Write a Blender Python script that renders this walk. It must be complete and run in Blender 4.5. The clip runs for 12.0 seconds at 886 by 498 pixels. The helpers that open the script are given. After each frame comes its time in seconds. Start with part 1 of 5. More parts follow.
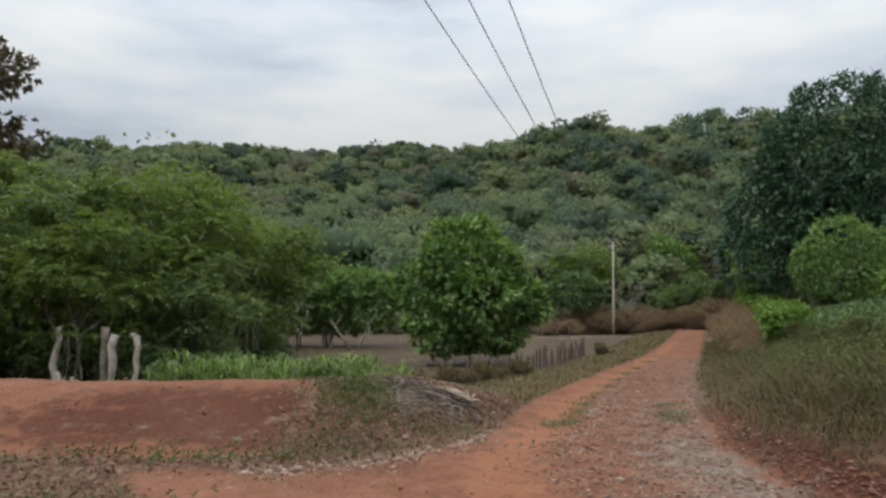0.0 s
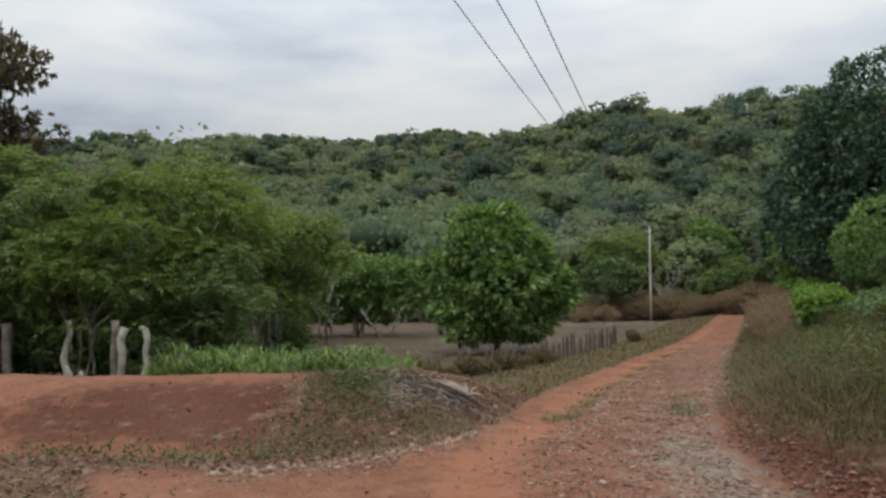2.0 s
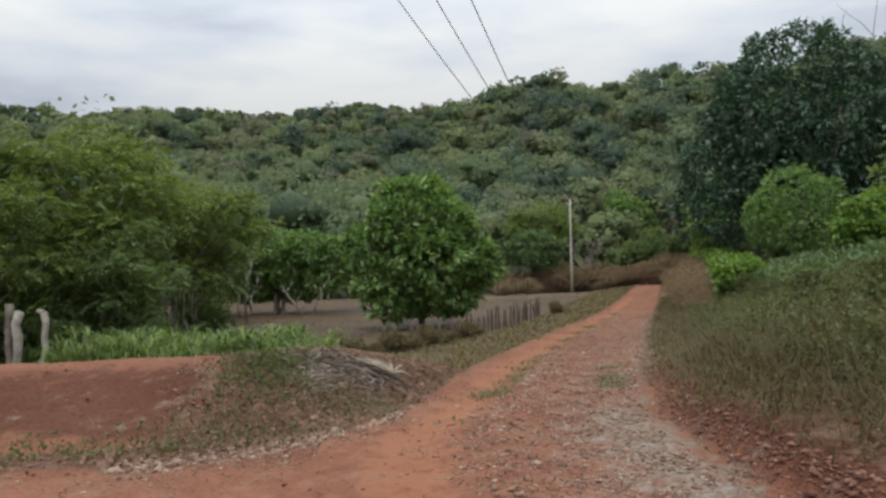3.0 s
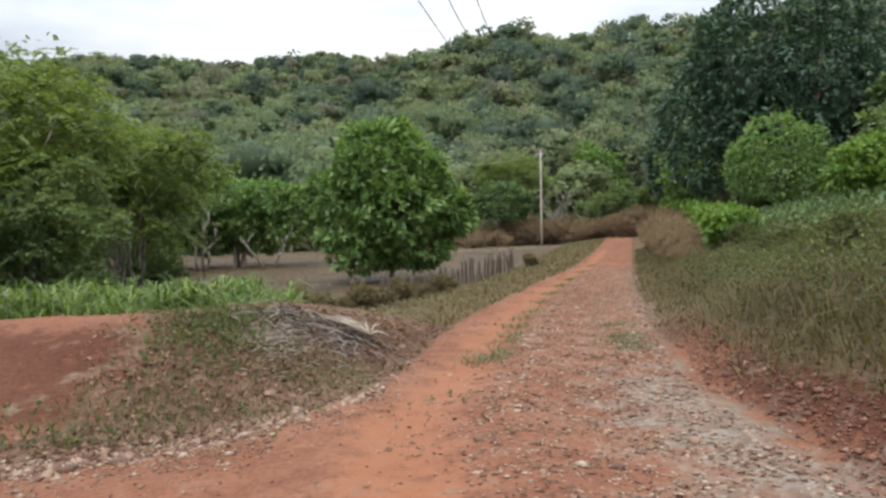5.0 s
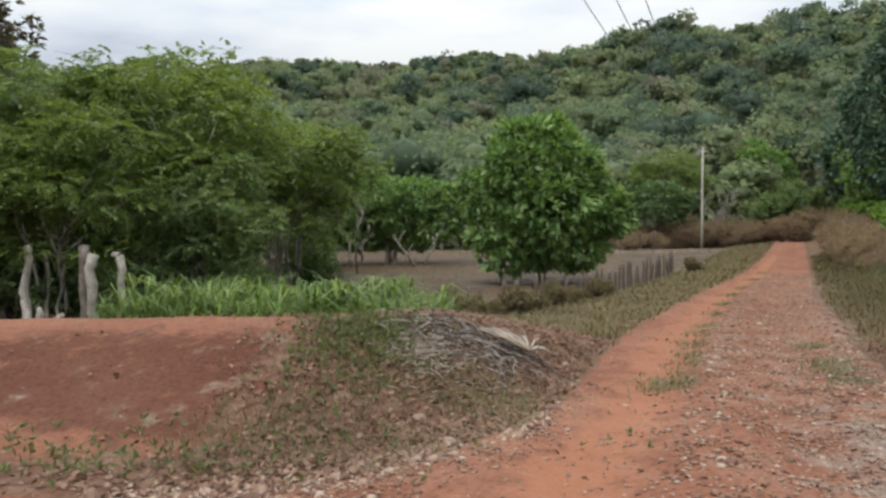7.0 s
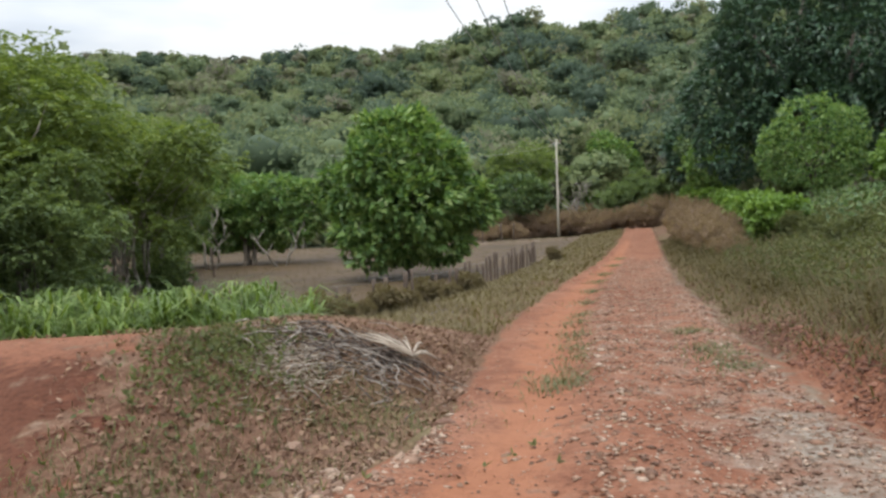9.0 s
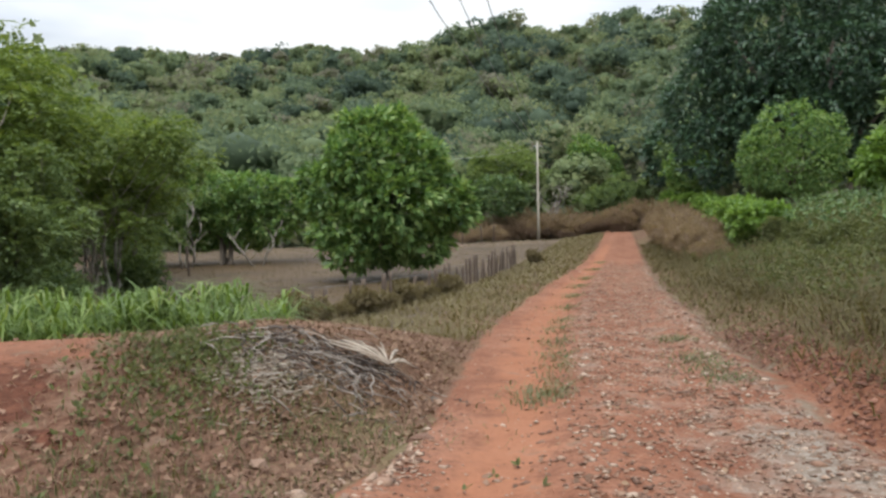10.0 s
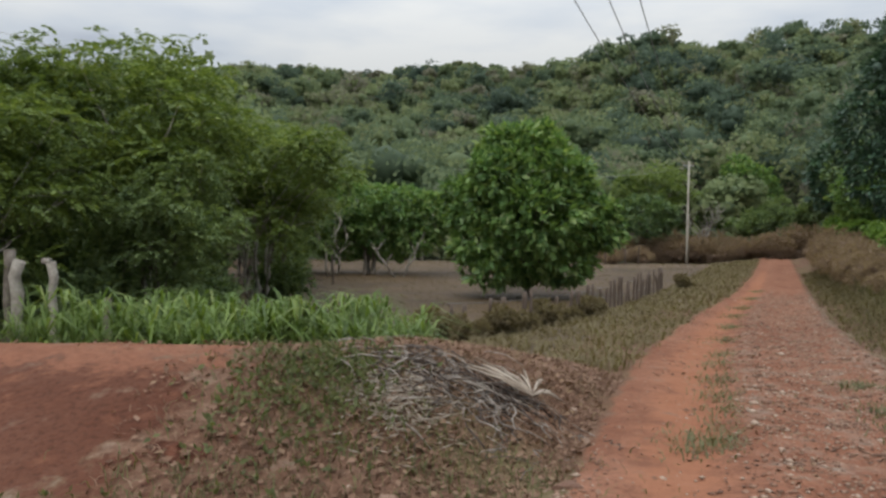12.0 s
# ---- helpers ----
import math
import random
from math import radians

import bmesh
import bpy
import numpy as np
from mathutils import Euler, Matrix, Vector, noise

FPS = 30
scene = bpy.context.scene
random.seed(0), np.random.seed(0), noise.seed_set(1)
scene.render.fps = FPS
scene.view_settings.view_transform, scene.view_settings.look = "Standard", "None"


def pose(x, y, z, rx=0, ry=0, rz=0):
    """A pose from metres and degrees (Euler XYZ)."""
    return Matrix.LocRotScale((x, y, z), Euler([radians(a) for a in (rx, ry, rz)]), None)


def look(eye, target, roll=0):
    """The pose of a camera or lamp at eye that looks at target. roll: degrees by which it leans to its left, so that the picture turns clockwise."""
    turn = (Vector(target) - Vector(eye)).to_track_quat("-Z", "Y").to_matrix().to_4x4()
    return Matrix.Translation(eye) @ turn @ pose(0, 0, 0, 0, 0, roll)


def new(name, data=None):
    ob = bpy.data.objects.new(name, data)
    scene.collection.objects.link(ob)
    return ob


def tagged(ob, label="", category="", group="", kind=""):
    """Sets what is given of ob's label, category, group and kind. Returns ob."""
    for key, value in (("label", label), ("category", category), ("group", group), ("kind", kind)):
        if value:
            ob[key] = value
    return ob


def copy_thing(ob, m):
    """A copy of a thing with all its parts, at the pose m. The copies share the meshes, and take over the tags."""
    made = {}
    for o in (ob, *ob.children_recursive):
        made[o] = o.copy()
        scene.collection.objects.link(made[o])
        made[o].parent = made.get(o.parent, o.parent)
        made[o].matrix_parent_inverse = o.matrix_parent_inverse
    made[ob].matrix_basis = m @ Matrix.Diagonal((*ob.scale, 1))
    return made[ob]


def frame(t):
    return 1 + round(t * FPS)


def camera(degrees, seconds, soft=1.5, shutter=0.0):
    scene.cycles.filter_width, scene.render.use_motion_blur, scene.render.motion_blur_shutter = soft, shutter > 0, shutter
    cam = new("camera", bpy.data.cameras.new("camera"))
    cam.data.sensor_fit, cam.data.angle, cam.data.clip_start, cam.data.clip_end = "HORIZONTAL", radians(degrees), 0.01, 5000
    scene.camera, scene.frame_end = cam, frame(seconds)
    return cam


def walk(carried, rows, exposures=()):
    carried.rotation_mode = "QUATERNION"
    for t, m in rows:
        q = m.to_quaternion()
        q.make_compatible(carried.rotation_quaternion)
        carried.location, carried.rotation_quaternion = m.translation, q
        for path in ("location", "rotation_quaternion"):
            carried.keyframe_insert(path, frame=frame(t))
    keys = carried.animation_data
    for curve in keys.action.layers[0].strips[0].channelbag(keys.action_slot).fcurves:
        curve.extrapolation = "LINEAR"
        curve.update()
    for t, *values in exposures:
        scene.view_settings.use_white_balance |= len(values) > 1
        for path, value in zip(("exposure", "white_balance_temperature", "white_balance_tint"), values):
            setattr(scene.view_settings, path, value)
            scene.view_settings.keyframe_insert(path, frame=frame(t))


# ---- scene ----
cam = camera(60.0, 12.0, soft=2.7)
PATH = [
    (0, (0.2, 0.303, 1.257), (0.348, 2.294, 1.376), 0.3),
    (0.5, (0.482, 0.232, 1.252), (0.493, 2.231, 1.331), -1.6),
    (1, (0.612, 0.365, 1.248), (0.824, 2.353, 1.313), -0.8),
    (1.5, (0.667, 0.545, 1.289), (0.895, 2.531, 1.333), -1.3),
    (2, (0.85, 0.698, 1.295), (0.894, 2.696, 1.381), -0.4),
    (2.5, (0.868, 0.822, 1.307), (1.004, 2.818, 1.334), -0.9),
    (4.5, (0.905, 2.844, 1.062), (1.267, 4.811, 1.07), -1.3),
    (5, (0.858, 3.088, 1.065), (1.19, 5.058, 0.962), -1.2),
    (5.5, (0.874, 3.302, 1.079), (1.014, 5.292, 0.943), -1.6),
    (6, (0.786, 3.522, 1.088), (0.954, 5.513, 1.01), -0.2),
    (6.5, (0.733, 3.773, 1.096), (0.837, 5.767, 0.972), -0.1),
    (7, (0.789, 4.009, 1.085), (0.738, 6.006, 0.984), -0.5),
    (7.5, (0.76, 4.154, 1.105), (0.912, 6.148, 1.141), -0.5),
    (9.5, (0.702, 4.905, 1.056), (1.026, 6.873, 0.908), -1.7),
    (10, (0.759, 5.057, 1.057), (1.118, 7.021, 0.938), -1.3),
    (10.5, (0.729, 5.18, 1.091), (1.118, 7.142, 1.052), -1.9),
    (11, (0.658, 5.3, 1.072), (1.042, 7.263, 1.025), 1.4),
    (11.5, (0.682, 5.405, 1.077), (0.863, 7.396, 1.029), 1.1),
    (12, (0.736, 5.561, 1.053), (0.736, 7.56, 0.978), 0.7),
]
walk(cam, [(t, look(eye, target, roll)) for t, eye, target, roll in PATH],
     [(0, -0.03), (0.5, -0.12), (1.5, 0.03), (2, -0.08), (2.5, 0.0), (4.5, 0.33), (5.5, 0.65), (6.5, 0.55), (7.5, 0.28), (9.5, 0.55), (10.5, 0.5), (11, 0.35), (11.5, 0.3), (12, 0.03)])

# ---- world, sun ----
world = bpy.data.worlds.new("overcast_sky")
scene.world = world
world.use_nodes = True
wn, wl = world.node_tree.nodes, world.node_tree.links
wn.clear()
w_out = wn.new("ShaderNodeOutputWorld")
w_bg = wn.new("ShaderNodeBackground")
w_sky = wn.new("ShaderNodeTexSky")
w_sky.sky_type = "NISHITA"
w_sky.sun_disc = False
w_sky.sun_elevation = radians(52)
w_sky.sun_rotation = radians(200)
w_sky.dust_density = 4.0
w_gain = wn.new("ShaderNodeVectorMath")
w_gain.operation = "SCALE"
w_gain.inputs["Scale"].default_value = 0.11
w_co = wn.new("ShaderNodeTexCoord")
w_map = wn.new("ShaderNodeMapping")
w_map.inputs["Scale"].default_value = (1.4, 1.4, 5.0)
w_noise = wn.new("ShaderNodeTexNoise")
w_noise.inputs["Scale"].default_value = 1.7
w_noise.inputs["Detail"].default_value = 5.0
w_noise.inputs["Roughness"].default_value = 0.5
w_ramp = wn.new("ShaderNodeValToRGB")
w_ramp.color_ramp.elements[0].position = 0.36
w_ramp.color_ramp.elements[0].color = (0.50, 0.55, 0.64, 1)
w_ramp.color_ramp.elements[1].position = 0.60
w_ramp.color_ramp.elements[1].color = (0.86, 0.88, 0.88, 1)
w_e = w_ramp.color_ramp.elements.new(0.47)
w_e.color = (0.68, 0.735, 0.80, 1)
w_mix = wn.new("ShaderNodeMix")
w_mix.data_type = "RGBA"
w_mix.inputs["Factor"].default_value = 0.92
wl.new(w_sky.outputs[0], w_gain.inputs[0])
wl.new(w_co.outputs["Generated"], w_map.inputs[0])
wl.new(w_map.outputs[0], w_noise.inputs["Vector"])
wl.new(w_noise.outputs[0], w_ramp.inputs[0])
wl.new(w_gain.outputs[0], w_mix.inputs[6])
wl.new(w_ramp.outputs[0], w_mix.inputs[7])
w_sep = wn.new("ShaderNodeSeparateXYZ")
w_up = wn.new("ShaderNodeMath")
w_up.operation, w_up.use_clamp = "MAXIMUM", False
w_up.inputs[1].default_value = 0.0
w_cie = wn.new("ShaderNodeMath")
w_cie.operation = "MULTIPLY_ADD"
w_cie.inputs[1].default_value, w_cie.inputs[2].default_value = 1.98, 0.475
w_lum = wn.new("ShaderNodeVectorMath")
w_lum.operation = "SCALE"
wl.new(w_co.outputs["Generated"], w_sep.inputs[0])
wl.new(w_sep.outputs[2], w_up.inputs[0])
wl.new(w_up.outputs[0], w_cie.inputs[0])
wl.new(w_mix.outputs[2], w_lum.inputs[0])
wl.new(w_cie.outputs[0], w_lum.inputs["Scale"])
wl.new(w_lum.outputs[0], w_bg.inputs[0])
wl.new(w_bg.outputs[0], w_out.inputs[0])
w_bg.inputs[1].default_value = 1.0

sun = new("sun", bpy.data.lights.new("sun", "SUN"))
sun.data.energy = 1.2
sun.data.angle = radians(14)
sun.data.color = (1.0, 0.95, 0.88)
sun.matrix_world = look((-20, -30, 60), (0, 10, 0))


# ---- materials ----
def nodes(name):
    m = bpy.data.materials.new(name)
    m.use_nodes = True
    nt = m.node_tree
    return m, nt, nt.nodes["Principled BSDF"]


def ramp_node(nt, fac, stops):
    r = nt.nodes.new("ShaderNodeValToRGB")
    while len(r.color_ramp.elements) < len(stops):
        r.color_ramp.elements.new(0.5)
    for e, (p, c) in zip(r.color_ramp.elements, stops):
        e.position, e.color = p, (*c, 1)
    nt.links.new(fac, r.inputs[0])
    return r.outputs[0]


def noise_node(nt, scale, detail=4.0, rough=0.55, stretch=None):
    n = nt.nodes.new("ShaderNodeTexNoise")
    n.inputs["Scale"].default_value, n.inputs["Detail"].default_value, n.inputs["Roughness"].default_value = scale, detail, rough
    co = nt.nodes.new("ShaderNodeTexCoord")
    out = co.outputs["Object"]
    if stretch:
        mp = nt.nodes.new("ShaderNodeMapping")
        mp.inputs["Scale"].default_value = stretch
        nt.links.new(out, mp.inputs[0])
        out = mp.outputs[0]
    nt.links.new(out, n.inputs["Vector"])
    return n.outputs[0]


def mix_node(nt, fac, a, b, mode="MIX"):
    n = nt.nodes.new("ShaderNodeMix")
    n.data_type, n.blend_type = "RGBA", mode
    for sock, v in ((n.inputs[0], fac), (n.inputs[6], a), (n.inputs[7], b)):
        if hasattr(v, "links") or hasattr(v, "is_linked"):
            nt.links.new(v, sock)
        elif isinstance(v, tuple):
            sock.default_value = (*v, 1)
        else:
            sock.default_value = v
    return n.outputs[2]


def math_node(nt, op, a, b=0.0):
    n = nt.nodes.new("ShaderNodeMath")
    n.operation = op
    n.use_clamp = False
    for sock, v in ((n.inputs[0], a), (n.inputs[1], b)):
        if isinstance(v, (int, float)):
            sock.default_value = v
        else:
            nt.links.new(v, sock)
    return n.outputs[0]


def bump_node(nt, p, height, strength, dist):
    b = nt.nodes.new("ShaderNodeBump")
    b.inputs["Strength"].default_value, b.inputs["Distance"].default_value = strength, dist
    nt.links.new(height, b.inputs["Height"])
    nt.links.new(b.outputs[0], p.inputs["Normal"])


def leaf_material(name, stops, thin=0.3, gloss=0.5, patch=0.35, spec=0.35):
    """Foliage: each leaf has its own tone, and whole patches of the crown lean to another."""
    m, nt, p = nodes(name)
    geo = nt.nodes.new("ShaderNodeNewGeometry")
    big = noise_node(nt, 0.9, 2.0)
    f = math_node(nt, "ADD", math_node(nt, "MULTIPLY", geo.outputs["Random Per Island"], 1 - patch),
                  math_node(nt, "MULTIPLY", big, patch))
    col = ramp_node(nt, f, stops)
    nt.links.new(col, p.inputs["Base Color"])
    p.inputs["Roughness"].default_value = gloss
    p.inputs["Specular IOR Level"].default_value = spec
    tr = nt.nodes.new("ShaderNodeBsdfTranslucent")
    nt.links.new(mix_node(nt, 1.0, col, (1.3, 1.25, 0.6), "MULTIPLY"), tr.inputs[0])
    mx = nt.nodes.new("ShaderNodeMixShader")
    mx.inputs[0].default_value = thin
    nt.links.new(p.outputs[0], mx.inputs[1])
    nt.links.new(tr.outputs[0], mx.inputs[2])
    nt.links.new(mx.outputs[0], nt.nodes["Material Output"].inputs[0])
    return m


def forest_material(name):
    """Far woods: the tone of each tree, paler with distance like haze, is stored with it, each clump of leaves differs
    a little.
    """
    m, nt, p = nodes(name)
    at = nt.nodes.new("ShaderNodeAttribute")
    at.attribute_name = "tint"
    geo = nt.nodes.new("ShaderNodeNewGeometry")
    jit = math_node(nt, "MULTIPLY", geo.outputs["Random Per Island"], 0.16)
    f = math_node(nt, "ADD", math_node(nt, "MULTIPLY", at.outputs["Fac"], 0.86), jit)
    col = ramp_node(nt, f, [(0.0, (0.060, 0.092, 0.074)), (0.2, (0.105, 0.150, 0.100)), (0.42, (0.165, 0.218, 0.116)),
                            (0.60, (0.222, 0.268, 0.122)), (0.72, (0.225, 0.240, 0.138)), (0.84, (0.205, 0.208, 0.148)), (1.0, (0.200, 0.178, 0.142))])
    nt.links.new(col, p.inputs["Base Color"])
    p.inputs["Roughness"].default_value = 0.6
    p.inputs["Specular IOR Level"].default_value = 0.1
    tr = nt.nodes.new("ShaderNodeBsdfTranslucent")
    nt.links.new(col, tr.inputs[0])
    mx = nt.nodes.new("ShaderNodeMixShader")
    mx.inputs[0].default_value = 0.45
    nt.links.new(p.outputs[0], mx.inputs[1])
    nt.links.new(tr.outputs[0], mx.inputs[2])
    nt.links.new(mx.outputs[0], nt.nodes["Material Output"].inputs[0])
    return m


def rough_material(name, stops, scale, bump=0.4, dist=0.01, rough=0.85, stretch=None, island=0.0):
    m, nt, p = nodes(name)
    a, b = noise_node(nt, scale, 5.0, 0.6, stretch), noise_node(nt, scale * 6, 3.0, 0.6, stretch)
    f = math_node(nt, "ADD", math_node(nt, "MULTIPLY", a, 0.7), math_node(nt, "MULTIPLY", b, 0.3))
    if island:
        geo = nt.nodes.new("ShaderNodeNewGeometry")
        inf = nt.nodes.new("ShaderNodeObjectInfo")
        r = math_node(nt, "FRACT", math_node(nt, "ADD", geo.outputs["Random Per Island"], inf.outputs["Random"]))
        f = math_node(nt, "ADD", math_node(nt, "MULTIPLY", f, 1 - island), math_node(nt, "MULTIPLY", r, island))
    nt.links.new(ramp_node(nt, f, stops), p.inputs["Base Color"])
    p.inputs["Roughness"].default_value = rough
    bump_node(nt, p, b, bump, dist)
    return m


def soil_material(name):
    """Red laterite, dry litter and pale gravel, mixed by the mask painted on the ground (red: darker soil, green:
    litter and
    grass, blue: gravel)."""
    m, nt, p = nodes(name)
    at = nt.nodes.new("ShaderNodeAttribute")
    at.attribute_name = "mask"
    sep = nt.nodes.new("ShaderNodeSeparateColor")
    nt.links.new(at.outputs["Color"], sep.inputs[0])
    n1, n2, n3, n4 = noise_node(nt, 0.55, 4), noise_node(nt, 3.5, 5, 0.62), noise_node(nt, 24.0, 4, 0.65), noise_node(nt, 90.0, 2)
    red_f = math_node(nt, "ADD", math_node(nt, "MULTIPLY", n1, 0.5), math_node(nt, "MULTIPLY", n2, 0.5))
    red = ramp_node(nt, red_f, [(0.3, (0.150, 0.060, 0.036)), (0.48, (0.215, 0.096, 0.058)), (0.58, (0.250, 0.120, 0.076)), (0.72, (0.300, 0.160, 0.110))])
    red = mix_node(nt, 0.75, red, ramp_node(nt, n3, [(0.3, (0.5, 0.46, 0.46)), (0.5, (1, 1, 1)), (0.7, (1.18, 1.15, 1.15))]), "MULTIPLY")
    litter = ramp_node(nt, math_node(nt, "ADD", math_node(nt, "MULTIPLY", n2, 0.5), math_node(nt, "MULTIPLY", n3, 0.5)),
                       [(0.32, (0.055, 0.029, 0.019)), (0.46, (0.115, 0.062, 0.040)), (0.56, (0.165, 0.095, 0.063)), (0.7, (0.240, 0.160, 0.113))])
    litter = mix_node(nt, ramp_node(nt, n1, [(0.46, (0, 0, 0)), (0.66, (0.4, 0.4, 0.4))]), litter, (0.11, 0.13, 0.05))
    vor = nt.nodes.new("ShaderNodeTexVoronoi")
    vor.inputs["Scale"].default_value = 22.0
    co = nt.nodes.new("ShaderNodeTexCoord")
    nt.links.new(co.outputs["Object"], vor.inputs["Vector"])
    sc = nt.nodes.new("ShaderNodeSeparateColor")
    nt.links.new(vor.outputs["Color"], sc.inputs[0])
    grav = ramp_node(nt, sc.outputs[0], [(0.0, (0.150, 0.112, 0.086)), (0.5, (0.205, 0.165, 0.132)), (1.0, (0.265, 0.228, 0.190))])
    edge = math_node(nt, "MULTIPLY", math_node(nt, "SUBTRACT", n2, 0.5), 2.4)
    def soft(mask, lo, hi):
        s = nt.nodes.new("ShaderNodeMapRange")
        s.interpolation_type = "SMOOTHSTEP"
        s.inputs["From Min"].default_value, s.inputs["From Max"].default_value = lo, hi
        a = nt.nodes.new("ShaderNodeMath")
        a.operation = "ADD"
        nt.links.new(mask, a.inputs[0])
        nt.links.new(edge, a.inputs[1])
        nt.links.new(a.outputs[0], s.inputs["Value"])
        return s.outputs[0]
    red = mix_node(nt, soft(at.outputs["Alpha"], 0.2, 0.9), red, mix_node(nt, 0.35, (0.310, 0.132, 0.072), red))
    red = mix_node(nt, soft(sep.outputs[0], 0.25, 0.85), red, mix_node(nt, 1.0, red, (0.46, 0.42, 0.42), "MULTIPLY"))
    col = mix_node(nt, soft(sep.outputs[1], 0.30, 0.74), red, litter)
    col = mix_node(nt, soft(sep.outputs[2], 0.15, 1.05), col, grav)
    nt.links.new(col, p.inputs["Base Color"])
    p.inputs["Roughness"].default_value = 0.95
    p.inputs["Specular IOR Level"].default_value = 0.15
    h = math_node(nt, "ADD", math_node(nt, "MULTIPLY", n3, 0.6), math_node(nt, "MULTIPLY", n4, 0.25))
    bump_node(nt, p, h, 0.9, 0.035)
    return m


SOIL = soil_material("laterite_soil")
BARK = rough_material("grey_bark", [(0.3, (0.05, 0.042, 0.034)), (0.5, (0.13, 0.11, 0.09)), (0.7, (0.24, 0.21, 0.18))], 6, 0.8, 0.02)
PALE = rough_material("bleached_bark", [(0.3, (0.109, 0.088, 0.068)), (0.5, (0.245, 0.224, 0.190)), (0.68, (0.381, 0.360, 0.320))], 5, 0.6, 0.01)
POSTWOOD = rough_material("weathered_post_wood", [(0.3, (0.045, 0.032, 0.024)), (0.55, (0.112, 0.083, 0.064)), (0.75, (0.203, 0.165, 0.135))], 9, 0.6, 0.01, stretch=(1, 1, 0.15))
DEADWOOD = rough_material("dry_sticks", [(0.25, (0.053, 0.039, 0.032)), (0.5, (0.150, 0.124, 0.105)), (0.75, (0.300, 0.262, 0.225))], 7, 0.5, 0.008, island=0.8)
FROND = rough_material("dry_palm_frond", [(0.25, (0.150, 0.112, 0.080)), (0.5, (0.270, 0.220, 0.170)), (0.75, (0.380, 0.330, 0.270))], 9, 0.4, 0.006, island=0.5)
CONCRETE = rough_material("pole_concrete", [(0.3, (0.30, 0.28, 0.23)), (0.5, (0.40, 0.38, 0.32)), (0.7, (0.50, 0.47, 0.41))], 4, 0.3, 0.004)
ROCK = rough_material("pale_stone", [(0.25, (0.160, 0.086, 0.058)), (0.5, (0.250, 0.160, 0.113)), (0.75, (0.370, 0.270, 0.200))], 8, 0.6, 0.01, island=0.6)
WIRE = rough_material("wire_metal", [(0.3, (0.10, 0.10, 0.10)), (0.7, (0.18, 0.18, 0.18))], 10, 0.1, 0.001, rough=0.5)
IRON = rough_material("galvanised_steel", [(0.3, (0.22, 0.22, 0.22)), (0.7, (0.36, 0.36, 0.36))], 10, 0.2, 0.001, rough=0.45)
CERAMIC = rough_material("brown_ceramic", [(0.3, (0.10, 0.06, 0.045)), (0.7, (0.16, 0.10, 0.07))], 10, 0.05, 0.001, rough=0.25)

BROAD = leaf_material("broad_green_leaves", [(0.1, (0.055, 0.112, 0.042)), (0.4, (0.116, 0.212, 0.070)), (0.65, (0.186, 0.298, 0.098)), (0.90, (0.290, 0.365, 0.152))], 0.38, 0.42)
DARK = leaf_material("dark_glossy_leaves", [(0.1, (0.019, 0.046, 0.031)), (0.45, (0.046, 0.093, 0.058)), (0.75, (0.078, 0.142, 0.079)), (0.95, (0.114, 0.177, 0.102))], 0.18, 0.38)
MEDIUM = leaf_material("medium_green_leaves", [(0.1, (0.046, 0.082, 0.039)), (0.45, (0.089, 0.150, 0.062)), (0.75, (0.146, 0.216, 0.083)), (0.95, (0.222, 0.270, 0.112))], 0.3, 0.5)
BRIGHT = leaf_material("light_green_leaves", [(0.1, (0.069, 0.132, 0.030)), (0.45, (0.127, 0.224, 0.048)), (0.75, (0.196, 0.310, 0.069)), (0.95, (0.287, 0.368, 0.127))], 0.35, 0.45)
FEATHER_BRIGHT = leaf_material("bright_feathery_leaves", [(0.1, (0.060, 0.094, 0.036)), (0.4, (0.112, 0.168, 0.054)), (0.65, (0.165, 0.226, 0.066)), (0.9, (0.232, 0.272, 0.086))], 0.42, 0.55, 0.5)
FEATHER = leaf_material("feathery_leaves", [(0.1, (0.064, 0.098, 0.054)), (0.4, (0.118, 0.175, 0.082)), (0.62, (0.172, 0.240, 0.096)), (0.85, (0.255, 0.310, 0.112))], 0.4, 0.55, 0.6)
DRYLEAF = leaf_material("dry_olive_leaves", [(0.1, (0.050, 0.040, 0.029)), (0.45, (0.094, 0.077, 0.050)), (0.75, (0.138, 0.121, 0.072)), (0.95, (0.187, 0.149, 0.094))], 0.25, 0.6)
DRYGRASS = leaf_material("dry_grass", [(0.1, (0.052, 0.045, 0.022)), (0.4, (0.104, 0.088, 0.044)), (0.7, (0.150, 0.128, 0.066)), (0.95, (0.118, 0.128, 0.046))], 0.3, 0.7, 0.5, 0.15)
OLIVE = leaf_material("olive_weeds", [(0.1, (0.061, 0.071, 0.038)), (0.4, (0.109, 0.124, 0.063)), (0.7, (0.169, 0.172, 0.093)), (0.95, (0.231, 0.196, 0.130))], 0.3, 0.65, 0.5, 0.2)
LUSH = leaf_material("lush_grass_blades", [(0.1, (0.064, 0.110, 0.026)), (0.45, (0.125, 0.198, 0.048)), (0.75, (0.196, 0.276, 0.077)), (0.95, (0.325, 0.340, 0.153))], 0.35, 0.45)
LITTER = leaf_material("dead_leaf_litter", [(0.1, (0.087, 0.051, 0.035)), (0.4, (0.167, 0.101, 0.070)), (0.7, (0.247, 0.159, 0.113)), (0.95, (0.207, 0.159, 0.083))], 0.1, 0.8, 0.4, 0.1)
